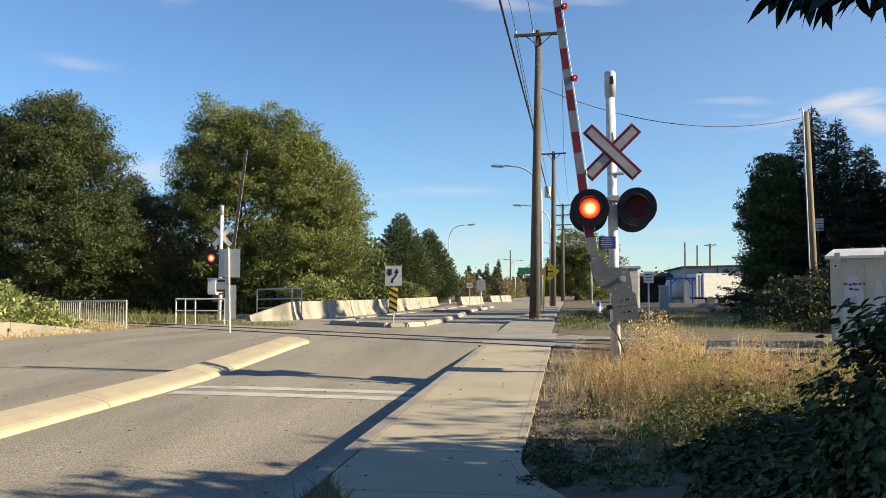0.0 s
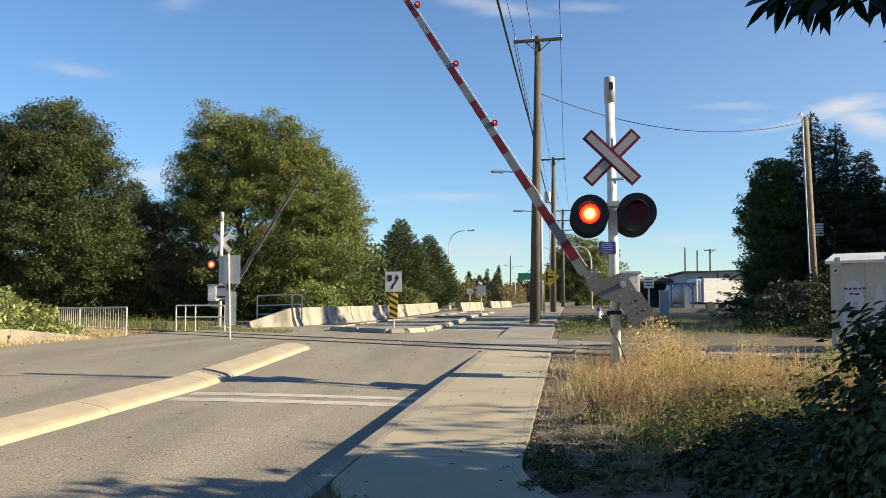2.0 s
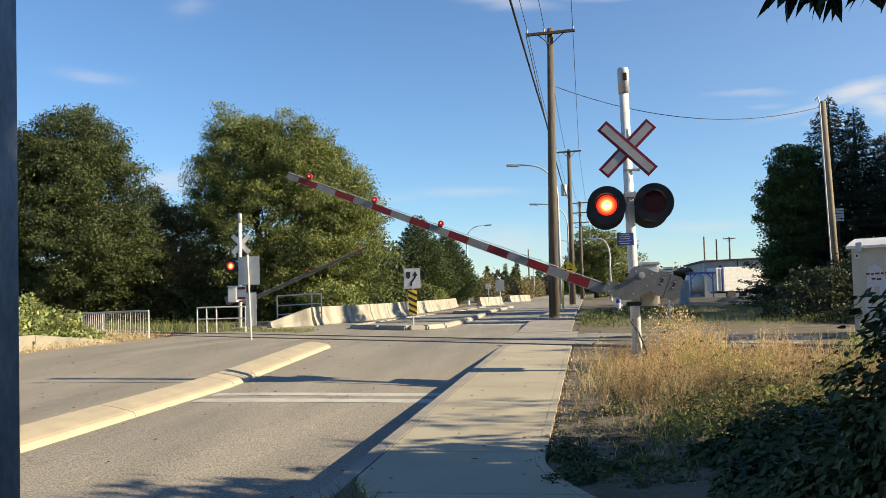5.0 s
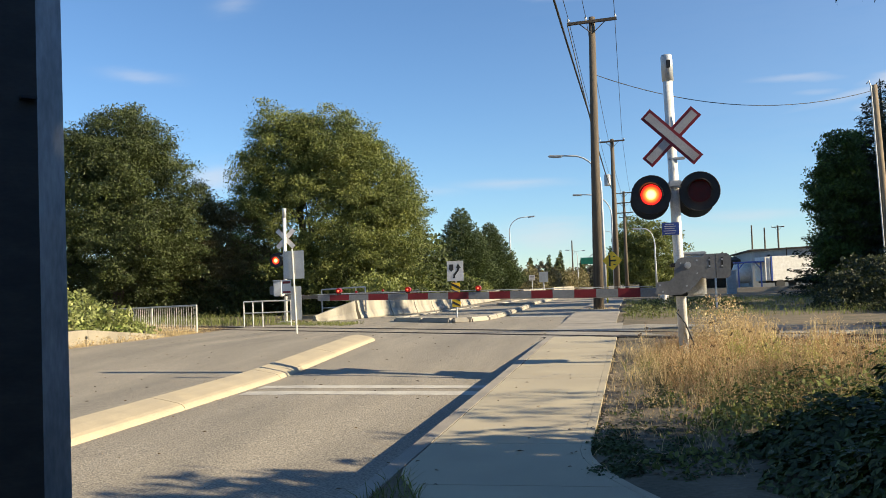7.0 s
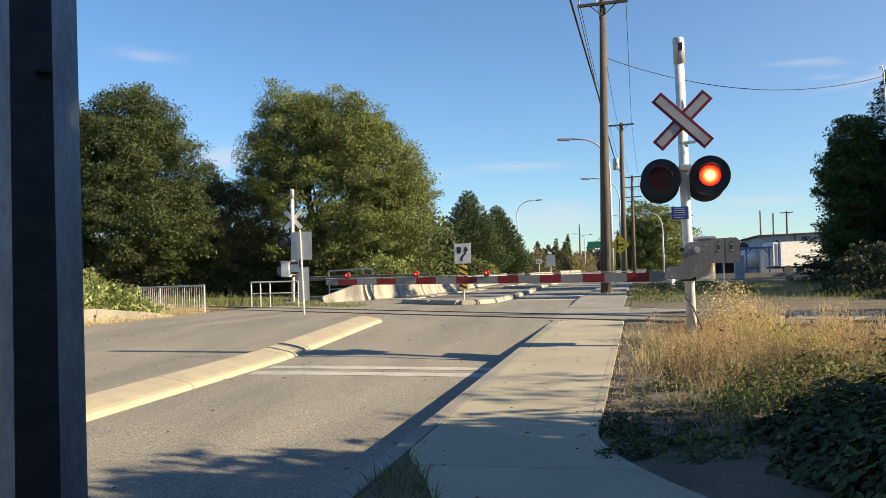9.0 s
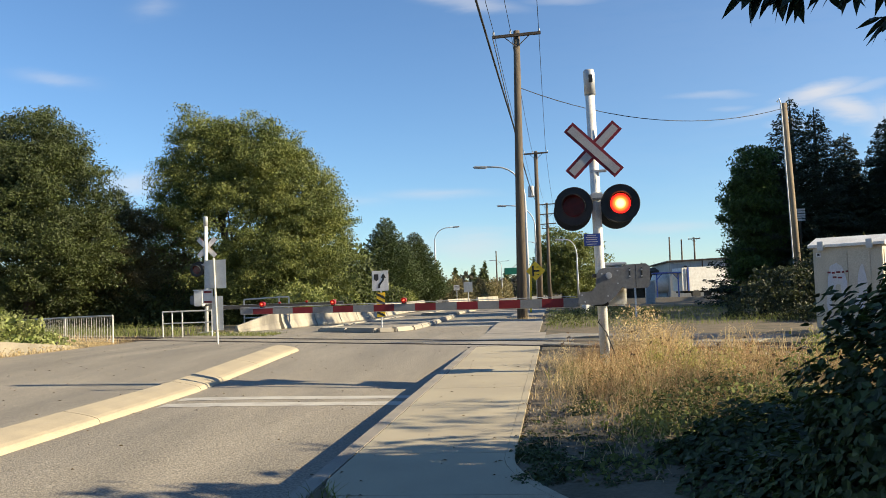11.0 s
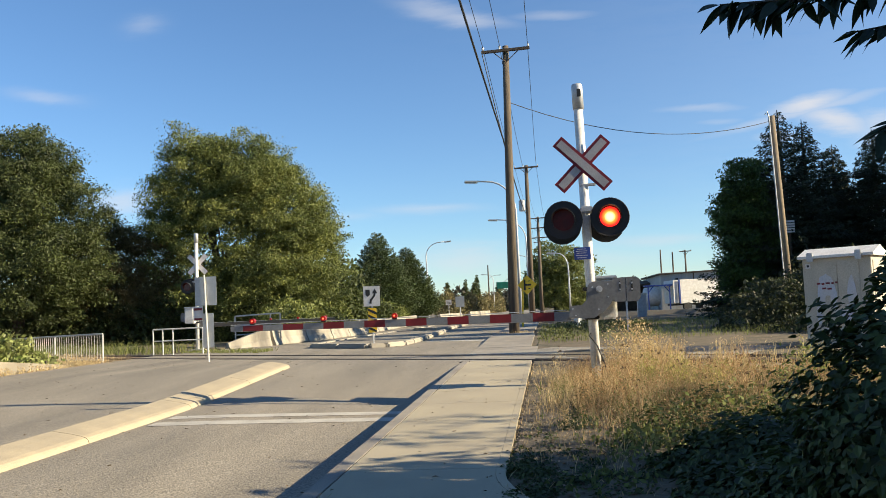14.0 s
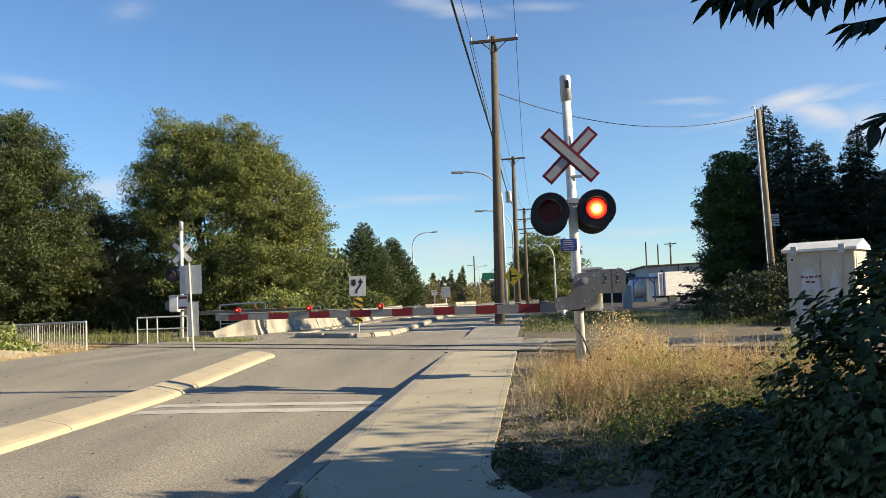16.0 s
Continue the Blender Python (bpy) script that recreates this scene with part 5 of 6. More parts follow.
def undergrowth():
    R = random.Random(7)
    # brush that closes the wood behind the railing
    lob = blob_row([(x, 48.5, 0.9) for x in np.arange(-46, -13, 1.7)], 1.7, 1.6, 1.7, R)
    tagged(leaf_cloud("undergrowth", lob, 60000, 0.09, LEAF_DARK, seed=51), "dark shady undergrowth below the trees", "undergrowth", kind="stuff")
    lob = blob_row([(x, 56, 1.6) for x in np.arange(-60, -13, 2.6)], 2.6, 2.0, 3.4, R)
    tagged(leaf_cloud("undergrowth", lob, 46000, 0.16, LEAF_DARK, seed=52), "deep dark thicket behind the trees", "undergrowth", kind="stuff")
    lob = blob_row([(-12.9 - 0.035 * (y - 40), y, 0.8) for y in np.arange(41, 80, 1.6)], 1.2, 1.5, 1.3, R)
    tagged(leaf_cloud("hedge", lob, 60000, 0.09, LEAF_GREEN, seed=53), "leafy green thicket along the concrete barriers", "hedge", kind="stuff")
    # bright tangled vine over the wall
    lob = [(-17.6, 24, 0.8, 1.2, 1.3, 1.1), (-16.6, 24.4, 0.5, 0.9, 1.2, 0.8), (-15.8, 24.6, 0.3, 0.7, 1.0, 0.5), (-19.3, 24, 1.2, 1.5, 1.5, 1.4), (-16.2, 21, 0.7, 1.0, 2.0, 0.8)]
    tagged(leaf_cloud("vine_bush", lob, 16000, 0.075, LEAF_VINE, seed=54), "sunlit pale green tangled vine over the wall", "bush", kind="stuff")
    lob = [(-15.6, 18, 0.5, 0.9, 2, 0.7), (-15.8, 14, 0.5, 1.0, 2.4, 0.8), (-16, 9, 0.5, 1.0, 2.8, 0.9)]
    tagged(leaf_cloud("vine_bush", lob, 6000, 0.08, LEAF_VINE, seed=55), "pale vine leaves behind the low wall", "bush", kind="stuff")
    broad_tree("broadleaf_tree", (-27, 27, 0.1), [(-27, 27, 5.5, 2.4, 2.6, 3.0), (-26.5, 27, 2.6, 2.4, 2.6, 2.4), (-29, 28, 4, 2.6, 2.6, 3.4)], 16000, 0.13, LEAF_VINE, "light green sunlit tree beside the road", 0.18, 56, hole=0.2)
    # bramble mound before the spruces
    lob = [(7.2, 30.5, 0.3, 1.5, 2.2, 1.2), (8.6, 30.8, 0.5, 1.8, 2.4, 1.75), (10.4, 31, 0.6, 2.2, 2.4, 2.2), (12.6, 31.5, 0.7, 2.3, 2.4, 2.1), (15.2, 32, 0.8, 2.4, 2.4, 2.2), (8.3, 27.5, 0.2, 1.3, 1.6, 0.7), (9.8, 27.0, 0.4, 1.6, 1.8, 1.1), (18, 31, 0.9, 2.6, 3, 2.2)]
    tagged(leaf_cloud("bramble_bush", lob, 85000, 0.055, LEAF_MOUND, seed=57, shell=0.7), "dark green bramble mound before the spruces", "bush", kind="stuff")
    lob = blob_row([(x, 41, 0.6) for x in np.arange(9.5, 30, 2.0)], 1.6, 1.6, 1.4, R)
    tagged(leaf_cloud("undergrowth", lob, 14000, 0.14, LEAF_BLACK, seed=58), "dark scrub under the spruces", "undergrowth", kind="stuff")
    # low green along the far sidewalk
    lob = blob_row([(x, y, 0.35) for x, y in ((0.6, 30), (1.2, 33), (0.9, 37), (2.4, 36), (3.4, 34), (4.2, 40), (1.8, 44), (3.2, 48))], 0.9, 1.6, 0.35, R)
    tagged(leaf_cloud("undergrowth", lob, 9000, 0.04, GRASSY, seed=59), "low weeds beside the far sidewalk", "undergrowth", kind="stuff")
    # far woods
    far = []
    for i in range(260):
        x = R.uniform(-170, 190)
        far.append((x, R.uniform(250, 340), R.uniform(1.5, 4.0), R.uniform(3, 7), R.uniform(3, 5), R.uniform(2.5, 5.5)))
    tagged(leaf_cloud("far_woods", far, 60000, 0.75, LEAF_FAR, seed=60), "hazy mixed woods on the horizon", "woods", kind="stuff")
    for i in range(9):
        conifer((R.uniform(-30, 8), R.uniform(215, 260), 0.2), R.uniform(7, 11), R.uniform(1.2, 2.0), 1500, 0.5, LEAF_CONIFER, "small distant conifer on the horizon", 70 + i, 0.4)
    lob = blob_row([(x, 130 + 0.1 * x, 1.4) for x in np.arange(4, 60, 3.0)], 2.4, 2.0, 2.0, R)
    tagged(leaf_cloud("far_hedge", lob, 14000, 0.22, LEAF_DARK, seed=61), "distant dark hedge behind the yard", "hedge", kind="stuff")
    lob = blob_row([(x, 112 + y, 1.3) for x, y in ((-12, 0), (-11, 8), (-11.5, 20), (-11, 35), (-12, 50), (-14, 4), (-15, 16), (-11, 70), (-12, 90))], 1.6, 2.6, 2.6, R)
    tagged(leaf_cloud("far_hedge", lob, 16000, 0.16, LEAF_BROWN, seed=62), "distant roadside shrubs", "hedge", kind="stuff")


LEAF_MOUND = leaf_mat("mound_leaves", (0.055, 0.06, 0.02), (0.03, 0.04, 0.014), scale=1.0)
LEAF_FAR = leaf_mat("far_leaves", (0.105, 0.09, 0.06), (0.06, 0.065, 0.045), scale=0.05)
GRASSY = leaf_mat("grassy_green", (0.12, 0.13, 0.04), (0.07, 0.085, 0.025), scale=1.0)
undergrowth()


def blades(name, spots, heights, widths, material, seed, lean=0.25, heads=0.0, head_size=0.03):
    """Upright stalks, each a bent tapering blade; some bear a seed head of small leaves."""
    rng = np.random.default_rng(seed)
    n = len(spots)
    base = np.array(spots)
    h = np.array(heights)[:, None]
    w = np.array(widths)[:, None]
    ang = rng.random(n) * 2 * np.pi
    side = np.stack([np.cos(ang), np.sin(ang), np.zeros(n)], 1)
    bend = rng.normal(size=(n, 3)) * lean
    bend[:, 2] = 0
    mid = base + np.array([0, 0, 0.55]) * h + bend * h * 0.35
    tip = base + np.array([0, 0, 1.0]) * h + bend * h
    v = np.stack([base - side * w, base + side * w, mid + side * w * 0.8, mid - side * w * 0.8, tip + side * w * 0.25, tip - side * w * 0.25], 1)
    vs, fs = [v.reshape(-1, 3)], []
    idx = (np.arange(n) * 6)[:, None]
    fs.append(idx + np.array([0, 1, 2, 3]))
    fs.append(idx + np.array([3, 2, 4, 5]))
    if heads:
        pick = np.where(rng.random(n) < heads)[0]
        k = 7
        c = np.repeat(tip[pick], k, 0) + rng.normal(size=(len(pick) * k, 3)) * np.array([1, 1, 2.4]) * head_size
        a = rng.normal(size=c.shape)
        a /= np.linalg.norm(a, axis=1)[:, None]
        b = np.cross(a, rng.normal(size=c.shape))
        b /= np.linalg.norm(b, axis=1)[:, None]
        s = head_size * (0.5 + 0.6 * rng.random((len(c), 1)))
        q = np.stack([c - a * s, c + b * s * 0.5, c + a * s, c - b * s * 0.5], 1)
        off = n * 6
        vs.append(q.reshape(-1, 3))
        fs.append(off + (np.arange(len(c)) * 4)[:, None] + np.array([0, 1, 2, 3]))
    verts, faces = np.concatenate(vs), np.concatenate(fs)
    me = bpy.data.meshes.new(name)
    me.vertices.add(len(verts))
    me.vertices.foreach_set("co", verts.reshape(-1))
    me.loops.add(faces.size)
    me.loops.foreach_set("vertex_index", faces.reshape(-1).astype(np.int32))
    me.polygons.add(len(faces))
    me.polygons.foreach_set("loop_start", np.arange(0, faces.size, 4, dtype=np.int32))
    me.update()
    me.validate()
    me.materials.append(material)
    return new(name, me)


DRY = mat("dry_grass", (0.60, 0.465, 0.25), (0.46, 0.33, 0.165), 1.2, 20, 0.8, bump=0, island=0.4, trans=0.35)
YELLOW_WEED = mat("yellow_weed", (0.46, 0.41, 0.13), (0.34, 0.32, 0.09), 1.2, 20, 0.8, bump=0, island=0.4, trans=0.4)
SEED_HEAD = mat("seed_head", (0.12, 0.07, 0.04), (0.08, 0.05, 0.03), 3, 30, 0.9, bump=0, island=0.4)
PEBBLE = mat("pebble", (0.30, 0.25, 0.19), (0.17, 0.14, 0.11), 4, 40, 0.9, bump=0.2, island=0.4)
DRY_RED = mat("rusty_weed", (0.38, 0.215, 0.10), (0.44, 0.29, 0.14), 1.2, 20, 0.8, bump=0, island=0.4, trans=0.3)
GREEN_WEED = mat("green_weed", (0.22, 0.23, 0.065), (0.13, 0.155, 0.045), 1.2, 20, 0.8, bump=0, island=0.4, trans=0.4)


def weeds():
    rng = np.random.default_rng(3)

    def field(n, x0, x1, y0, y1, hmin, hmax, keep):
        s, h = [], []
        while len(s) < n:
            x, y = rng.uniform(x0, x1), rng.uniform(y0, y1)
            k = keep(x, y)
            clump = 0.5 + 0.5 * noise.noise((x * 1.3, y * 1.3, 3.1))
            if rng.random() > k * clump * 1.4:
                continue
            s.append((x, y, ground_z(x, y) - 0.02))
            h.append(rng.uniform(hmin, hmax) * (0.45 + 0.75 * clump) * (0.5 + 0.5 * k))
        return s, h

    def edge(x, y):
        # thin near the sidewalk and the track, full in the middle of the verge
        a = min(1.0, max(0.04, (x + 0.25) / 1.0))
        b = 1.0 if y < rail_y(x) - 3.4 else 0.0
        # bare soil in front, the grass closes up farther on
        c = min(1.0, max(0.05, (y - 8.8 + 0.5 * (x - 1.0)) / 2.2))
        return a * b * c
    s, h = field(26000, -0.35, 6.5, 7.0, 19, 0.10, 0.48, edge)
    tagged(blades("dry_grass", s, h, rng.uniform(0.002, 0.006, len(s)), DRY, 1, 0.30, 0.30, 0.010), "tall dry golden grass on the verge", "grass", kind="stuff")
    s, h = field(6500, 0.3, 6.0, 9.8, 17.0, 0.15, 0.52, edge)
    tagged(blades("rusty_weeds", s, h, rng.uniform(0.003, 0.006, len(s)), DRY_RED, 2, 0.25, 0.7, 0.012), "rust-coloured dried weeds with seed heads", "weeds", kind="stuff")
    s, h = field(3600, -0.2, 4.0, 6.6, 14, 0.12, 0.42, lambda x, y: edge(x - 0.3, y) * 0.8)
    tagged(blades("green_weeds", s, h, rng.uniform(0.004, 0.009, len(s)), GREEN_WEED, 4, 0.35, 0.6, 0.02), "yellow-green weeds among dry grass", "weeds", kind="stuff")
    s, h = field(2600, -0.4, 1.6, 6.3, 18, 0.04, 0.13, lambda x, y: 0.8 if y > 9 else 0.45)
    tagged(blades("short_grass", s, h, rng.uniform(0.003, 0.006, len(s)), DRY, 5, 0.6), "short trampled grass at the sidewalk edge", "grass", kind="stuff")
    s, h = field(900, 1.0, 7.0, 14.5, 19.5, 0.3, 0.65, lambda x, y: 1.0 if y < rail_y(x) - 1.6 else 0.0)
    tagged(blades("tall_weeds", s, h, rng.uniform(0.004, 0.007, len(s)), DRY, 6, 0.2, 0.9, 0.013), "tall feathery weeds beside the gravel", "weeds", kind="stuff")
    # fringe below the wall and railing
    s = [(x, y, road_z(y) - 0.02) for x, y in zip(rng.uniform(-14.42, -14.1, 800), rng.uniform(14, 26, 800))]
    tagged(blades("dry_grass", s, rng.uniform(0.04, 0.15, len(s)), rng.uniform(0.004, 0.008, len(s)), DRY, 7, 0.4, 0.3), "dry grass fringe below the low wall", "grass", kind="stuff")
    a = rng.uniform(0, 1, 2400)
    s = [(-14.3 - 8 * u + rng.normal() * 0.5, 26.2 + 7.5 * u + rng.normal() * 0.6, 0.16) for u in a]
    tagged(blades("dry_grass", s, rng.uniform(0.10, 0.30, len(s)), rng.uniform(0.004, 0.008, len(s)), DRY, 8, 0.4, 0.3, 0.02), "dry grass along the railing", "grass", kind="stuff")
    s = [(rng.uniform(-14, -9.8), 0, 0.28) for _ in range(1600)]
    s = [(x, rail_y(x) + rng.uniform(3.2, 5.2), z) for x, _, z in s]
    tagged(blades("green_weeds", s, rng.uniform(0.04, 0.16, len(s)), rng.uniform(0.005, 0.010, len(s)), GREEN_WEED, 9, 0.4), "green weeds beside the track", "weeds", kind="stuff")
    # rough grass between the railing and the wood
    u = rng.uniform(0, 1, 1500)
    s = [(-15.0 - 13 * a + rng.normal() * 0.8, 31.5 + 9 * a + abs(rng.normal()) * 2.2, 0.22) for a in u]
    tagged(blades("rough_grass", s, rng.uniform(0.15, 0.45, len(s)), rng.uniform(0.008, 0.016, len(s)), GREEN_WEED, 13, 0.4, 0.3, 0.03), "rough green grass between railing and wood", "grass", kind="stuff")
    # weeds round the wooden pole and beyond the track
    s = [(rng.normal(-1.3, 0.4), rng.normal(35, 0.5), 0.40) for _ in range(260)]
    tagged(blades("dry_grass", s, rng.uniform(0.04, 0.14, len(s)), rng.uniform(0.004, 0.008, len(s)), DRY, 10, 0.4), "dry grass tuft round a wooden pole", "grass", kind="stuff")
    s = [(rng.uniform(-0.4, 9), rng.uniform(26.5, 48), 0.32) for _ in range(6500)]
    tagged(blades("green_grass", s, rng.uniform(0.06, 0.26, len(s)), rng.uniform(0.005, 0.009, len(s)), GREEN_WEED, 11, 0.4, 0.3, 0.02), "thin green grass beyond the track", "grass", kind="stuff")
    s = [(x, y, ground_z(x, y) - 0.01) for x, y in zip(rng.uniform(-1.85, -1.0, 1800), rng.uniform(1, 6.2, 1800)) if x < -1.8 + 0.45 * max(0.01, 6.3 - y) ** 0.8]
    tagged(blades("short_grass", s, rng.uniform(0.05, 0.14, len(s)), rng.uniform(0.003, 0.006, len(s)), GREEN_WEED, 12, 0.6), "short grass strip between kerb and sidewalk", "grass", kind="stuff")
    # shrubs among the weeds: a big dried umbel beside the signal
    lob = [(1.35, 14.6, 0.75, 0.5, 0.5, 0.5)]
    tagged(leaf_cloud("dry_shrub", lob, 1500, 0.02, DRY, seed=64, shell=0.2), "feathery dry shrub beside the signal mast", "shrub", kind="stuff")
    # bushy weeds standing out of the grass
    R = random.Random(23)
    for material, n, label, seed in ((DRY, 46, "dry bushy weeds with pale seed heads", 91), (DRY_RED, 40, "rust-brown bushy weeds gone to seed", 92), (GREEN_WEED, 34, "yellow-green bushy weeds", 93), (LEAF_BRAMBLE, 26, "low dark green creeping weeds", 94)):
        lob = []
        while len(lob) < n:
            x, y = R.uniform(0.0, 5.5), R.uniform(7.6, 17.5)
            if y > rail_y(x) - 3.0 or (material is LEAF_BRAMBLE and y > 11):
                continue
            h = R.uniform(0.12, 0.30) * (0.6 if material is LEAF_BRAMBLE else 1.0)
            lob.append((x, y, ground_z(x, y) + h * 0.9, R.uniform(0.08, 0.2), R.uniform(0.08, 0.2), h))
        tagged(leaf_cloud("bushy_weeds", lob, n * 150, 0.013, material, seed=seed, shell=0.1, aspect=0.3), label, "weeds", kind="stuff")
    # fallen leaves and grit on road and walk
    pos = [(rng.uniform(-13, -2.1), rng.uniform(4, 30)) for _ in range(420)] + [(rng.uniform(-1.8, -0.45), rng.uniform(4, 19)) for _ in range(50)] + [(rng.normal(-2.08, 0.07), rng.uniform(4, 17)) for _ in range(130)] + [(rng.uniform(-0.38, 1.6), rng.uniform(6.3, 12)) for _ in range(900)]
    vs, fs = [], []
    for x, y in pos:
        z = (ground_z(x, y) if x > -0.4 else prof(y) if x > -1.82 else road_top(x, y)) + 0.006
        a, l = rng.uniform(0, 6.28), rng.uniform(0.012, 0.035)
        c, s_ = math.cos(a) * l, math.sin(a) * l
        k = len(vs)
        vs += [(x - c, y - s_, z), (x + s_ * 0.5, y - c * 0.5, z + 0.006), (x + c, y + s_, z), (x - s_ * 0.5, y + c * 0.5, z + 0.009)]
        fs.append((k, k + 1, k + 2, k + 3))
    tagged(raw("leaf_litter", vs, fs, mat("dead_leaf", (0.10, 0.065, 0.035), (0.17, 0.12, 0.06), 3, 30, 0.9, bump=0, island=0.5)), "small brown fallen leaves scattered on the asphalt", "leaf litter", kind="stuff")
    # leafy brambles in the foreground
    lob = [(2.2, 4.6, 0.58, 0.90, 0.95, 1.10), (3.2, 4.9, 0.62, 1.05, 1.1, 1.26), (4.2, 5.2, 0.5, 1.1, 1.2, 1.2), (2.9, 6.4, 0.1, 1.0, 0.9, 0.75), (1.7, 7.0, 0.05, 0.75, 0.85, 0.50), (2.5, 7.7, 0.05, 0.75, 0.75, 0.46), (1.2, 7.3, 0.0, 0.5, 0.5, 0.26), (1.55, 5.2, 0.1, 0.5, 0.8, 0.50), (1.35, 6.2, 0.0, 0.55, 0.7, 0.32)]
    tagged(leafy_mound("bramble_bush", lob, 54000, 0.033, LEAF_BRAMBLE, 65), "dense dark green bramble bush in shade", "bush", kind="stuff")
    # small leafy shrubs between the bush and the dry grass
    lob = [(1.2, 9.2, 0.1, 0.45, 0.4, 0.34), (1.8, 9.9, 0.1, 0.45, 0.4, 0.42), (2.6, 9.6, 0.1, 0.45, 0.35, 0.30), (0.9, 8.4, 0.1, 0.4, 0.4, 0.22), (2.2, 8.9, 0.1, 0.6, 0.5, 0.40), (3.2, 10.0, 0.1, 0.4, 0.35, 0.34), (3.7, 9.2, 0.1, 0.5, 0.4, 0.34), (1.5, 8.6, 0.1, 0.5, 0.4, 0.3), (0.5, 11.4, 0.15, 0.25, 0.3, 0.26), (0.25, 9.6, 0.12, 0.25, 0.3, 0.18)]
    tagged(leafy_mound("leafy_shrubs", lob, 6500, 0.024, LEAF_SHRUB, 69, 0.2), "small leafy green shrubs before dry grass", "shrub", kind="stuff")
    lob = [(1.65, 11.4, 0.45, 0.22, 0.2, 0.40), (2.05, 11.0, 0.4, 0.2, 0.2, 0.32), (1.35, 12.2, 0.45, 0.2, 0.2, 0.36), (3.6, 12.3, 0.5, 0.3, 0.25, 0.45)]
    tagged(leaf_cloud("broom_weeds", lob, 5000, 0.022, YELLOW_WEED, seed=70, shell=0.1, aspect=0.16, droop=-1.6), "yellow feathery broom-like weeds", "weeds", kind="stuff")
    # low creeping plants on the shaded soil
    lob = [(-0.36 + abs(rng.normal()) * 0.5, rng.uniform(6.3, 9.4), 0.07, rng.uniform(0.08, 0.2), rng.uniform(0.08, 0.2), rng.uniform(0.03, 0.10)) for _ in range(110)]
    tagged(leafy_mound("creeping_weeds", lob, 13000, 0.018, LEAF_BRAMBLE, 71, 0.2), "low creeping weeds on bare shaded soil", "weeds", kind="stuff")
    # bramble canes that reach out of the bush
    R = random.Random(31)
    bm, tips = bmesh.new(), []
    for k in range(16):
        a = R.uniform(1.6, 4.4)
        x, y = 2.3 + 0.72 * math.cos(a), 4.6 + 0.75 * math.sin(a)
        z = R.uniform(0.6, 1.25)
        dx, dy, l = math.cos(a) * 0.8, math.sin(a) * 0.8, R.uniform(0.12, 0.25)
        pts = [(x + dx * l * u, y + dy * l * u, z + l * (0.7 * u - 0.5 * u * u)) for u in steps(0, 1, 5)]
        tube(bm, pts, [0.006, 0.005, 0.005, 0.004, 0.003, 0.002], 5)
        tips += [(p[0], p[1], p[2], 0.05, 0.05, 0.04) for p in pts[1:]]
    tagged(part("bramble_canes", bm, DRY_RED), "thin arching bramble canes", "canes", kind="stuff")
    tagged(leafy_mound("cane_leaves", tips, 420, 0.030, LEAF_BRAMBLE, 67, 0.2), "green leaves along the bramble canes", "leaves", kind="stuff")
    # dried umbels: stiff stalks that end in dark cupped heads
    bm = bmesh.new()
    heads = []
    for k in range(48):
        x, y = R.uniform(0.1, 4.6), R.uniform(8.6, 15.5)
        if y > rail_y(x) - 3.4:
            continue
        h, z = R.uniform(0.35, 0.75), ground_z(x, y)
        lx, ly = R.gauss(0, 0.08), R.gauss(0, 0.06)
        tube(bm, [(x, y, z - 0.03), (x + lx * 0.4, y + ly * 0.4, z + h * 0.5), (x + lx, y + ly, z + h)], [0.004, 0.003, 0.002], 5)
        heads.append((x + lx, y + ly, z + h, 0.022, 0.022, 0.018))
        for j in range(R.randint(0, 3)):
            u = R.uniform(0.5, 0.85)
            p = (x + lx * u, y + ly * u, z + h * u)
            q = (p[0] + R.uniform(-0.12, 0.12), p[1] + R.uniform(-0.1, 0.1), p[2] + R.uniform(0.08, 0.16))
            tube(bm, [p, q], [0.0025, 0.0015], 4)
            heads.append((*q, 0.015, 0.015, 0.013))
    tagged(part("dried_stalks", bm, DRY), "stiff branching stalks of dried wild carrot", "weeds", kind="stuff")
    tagged(leaf_cloud("seed_heads", heads, 1500, 0.008, SEED_HEAD, seed=68, shell=0.1, aspect=0.5), "dark brown cupped seed heads on stalks", "weeds", kind="stuff")
    # stones and litter on the bare strip beside the sidewalk
    vs, fs = [], []
    for k in range(1300):
        x, y = -0.40 + abs(R.gauss(0, 0.55)), R.uniform(6.4, 15)
        z, r = ground_z(x, y) + 0.002, R.uniform(0.006, 0.022)
        i, t0 = len(vs), R.uniform(0, 6.3)
        vs += [(x + r * math.cos(t0 + j * 1.5708), y + r * R.uniform(0.6, 1) * math.sin(t0 + j * 1.5708), z) for j in range(4)] + [(x, y, z + r * R.uniform(0.4, 0.8))]
        fs += [(i + j, i + (j + 1) % 4, i + 4) for j in range(4)]
    tagged(raw("gravel_stones", vs, fs, PEBBLE), "loose pale stones on the bare verge", "gravel", kind="stuff")
    lob = [(1.0, 7.9, 0.1, 0.7, 0.8, 0.30), (2.0, 9.6, 0.1, 0.8, 0.9, 0.42), (3.4, 11.0, 0.2, 0.9, 1.0, 0.6), (0.35, 6.7, 0.0, 0.5, 0.5, 0.2)]
    tagged(leaf_cloud("leafy_weeds", lob, 6000, 0.03, GREEN_WEED, seed=66, shell=0.3), "leafy green weeds before the brambles", "weeds", kind="stuff")


weeds()


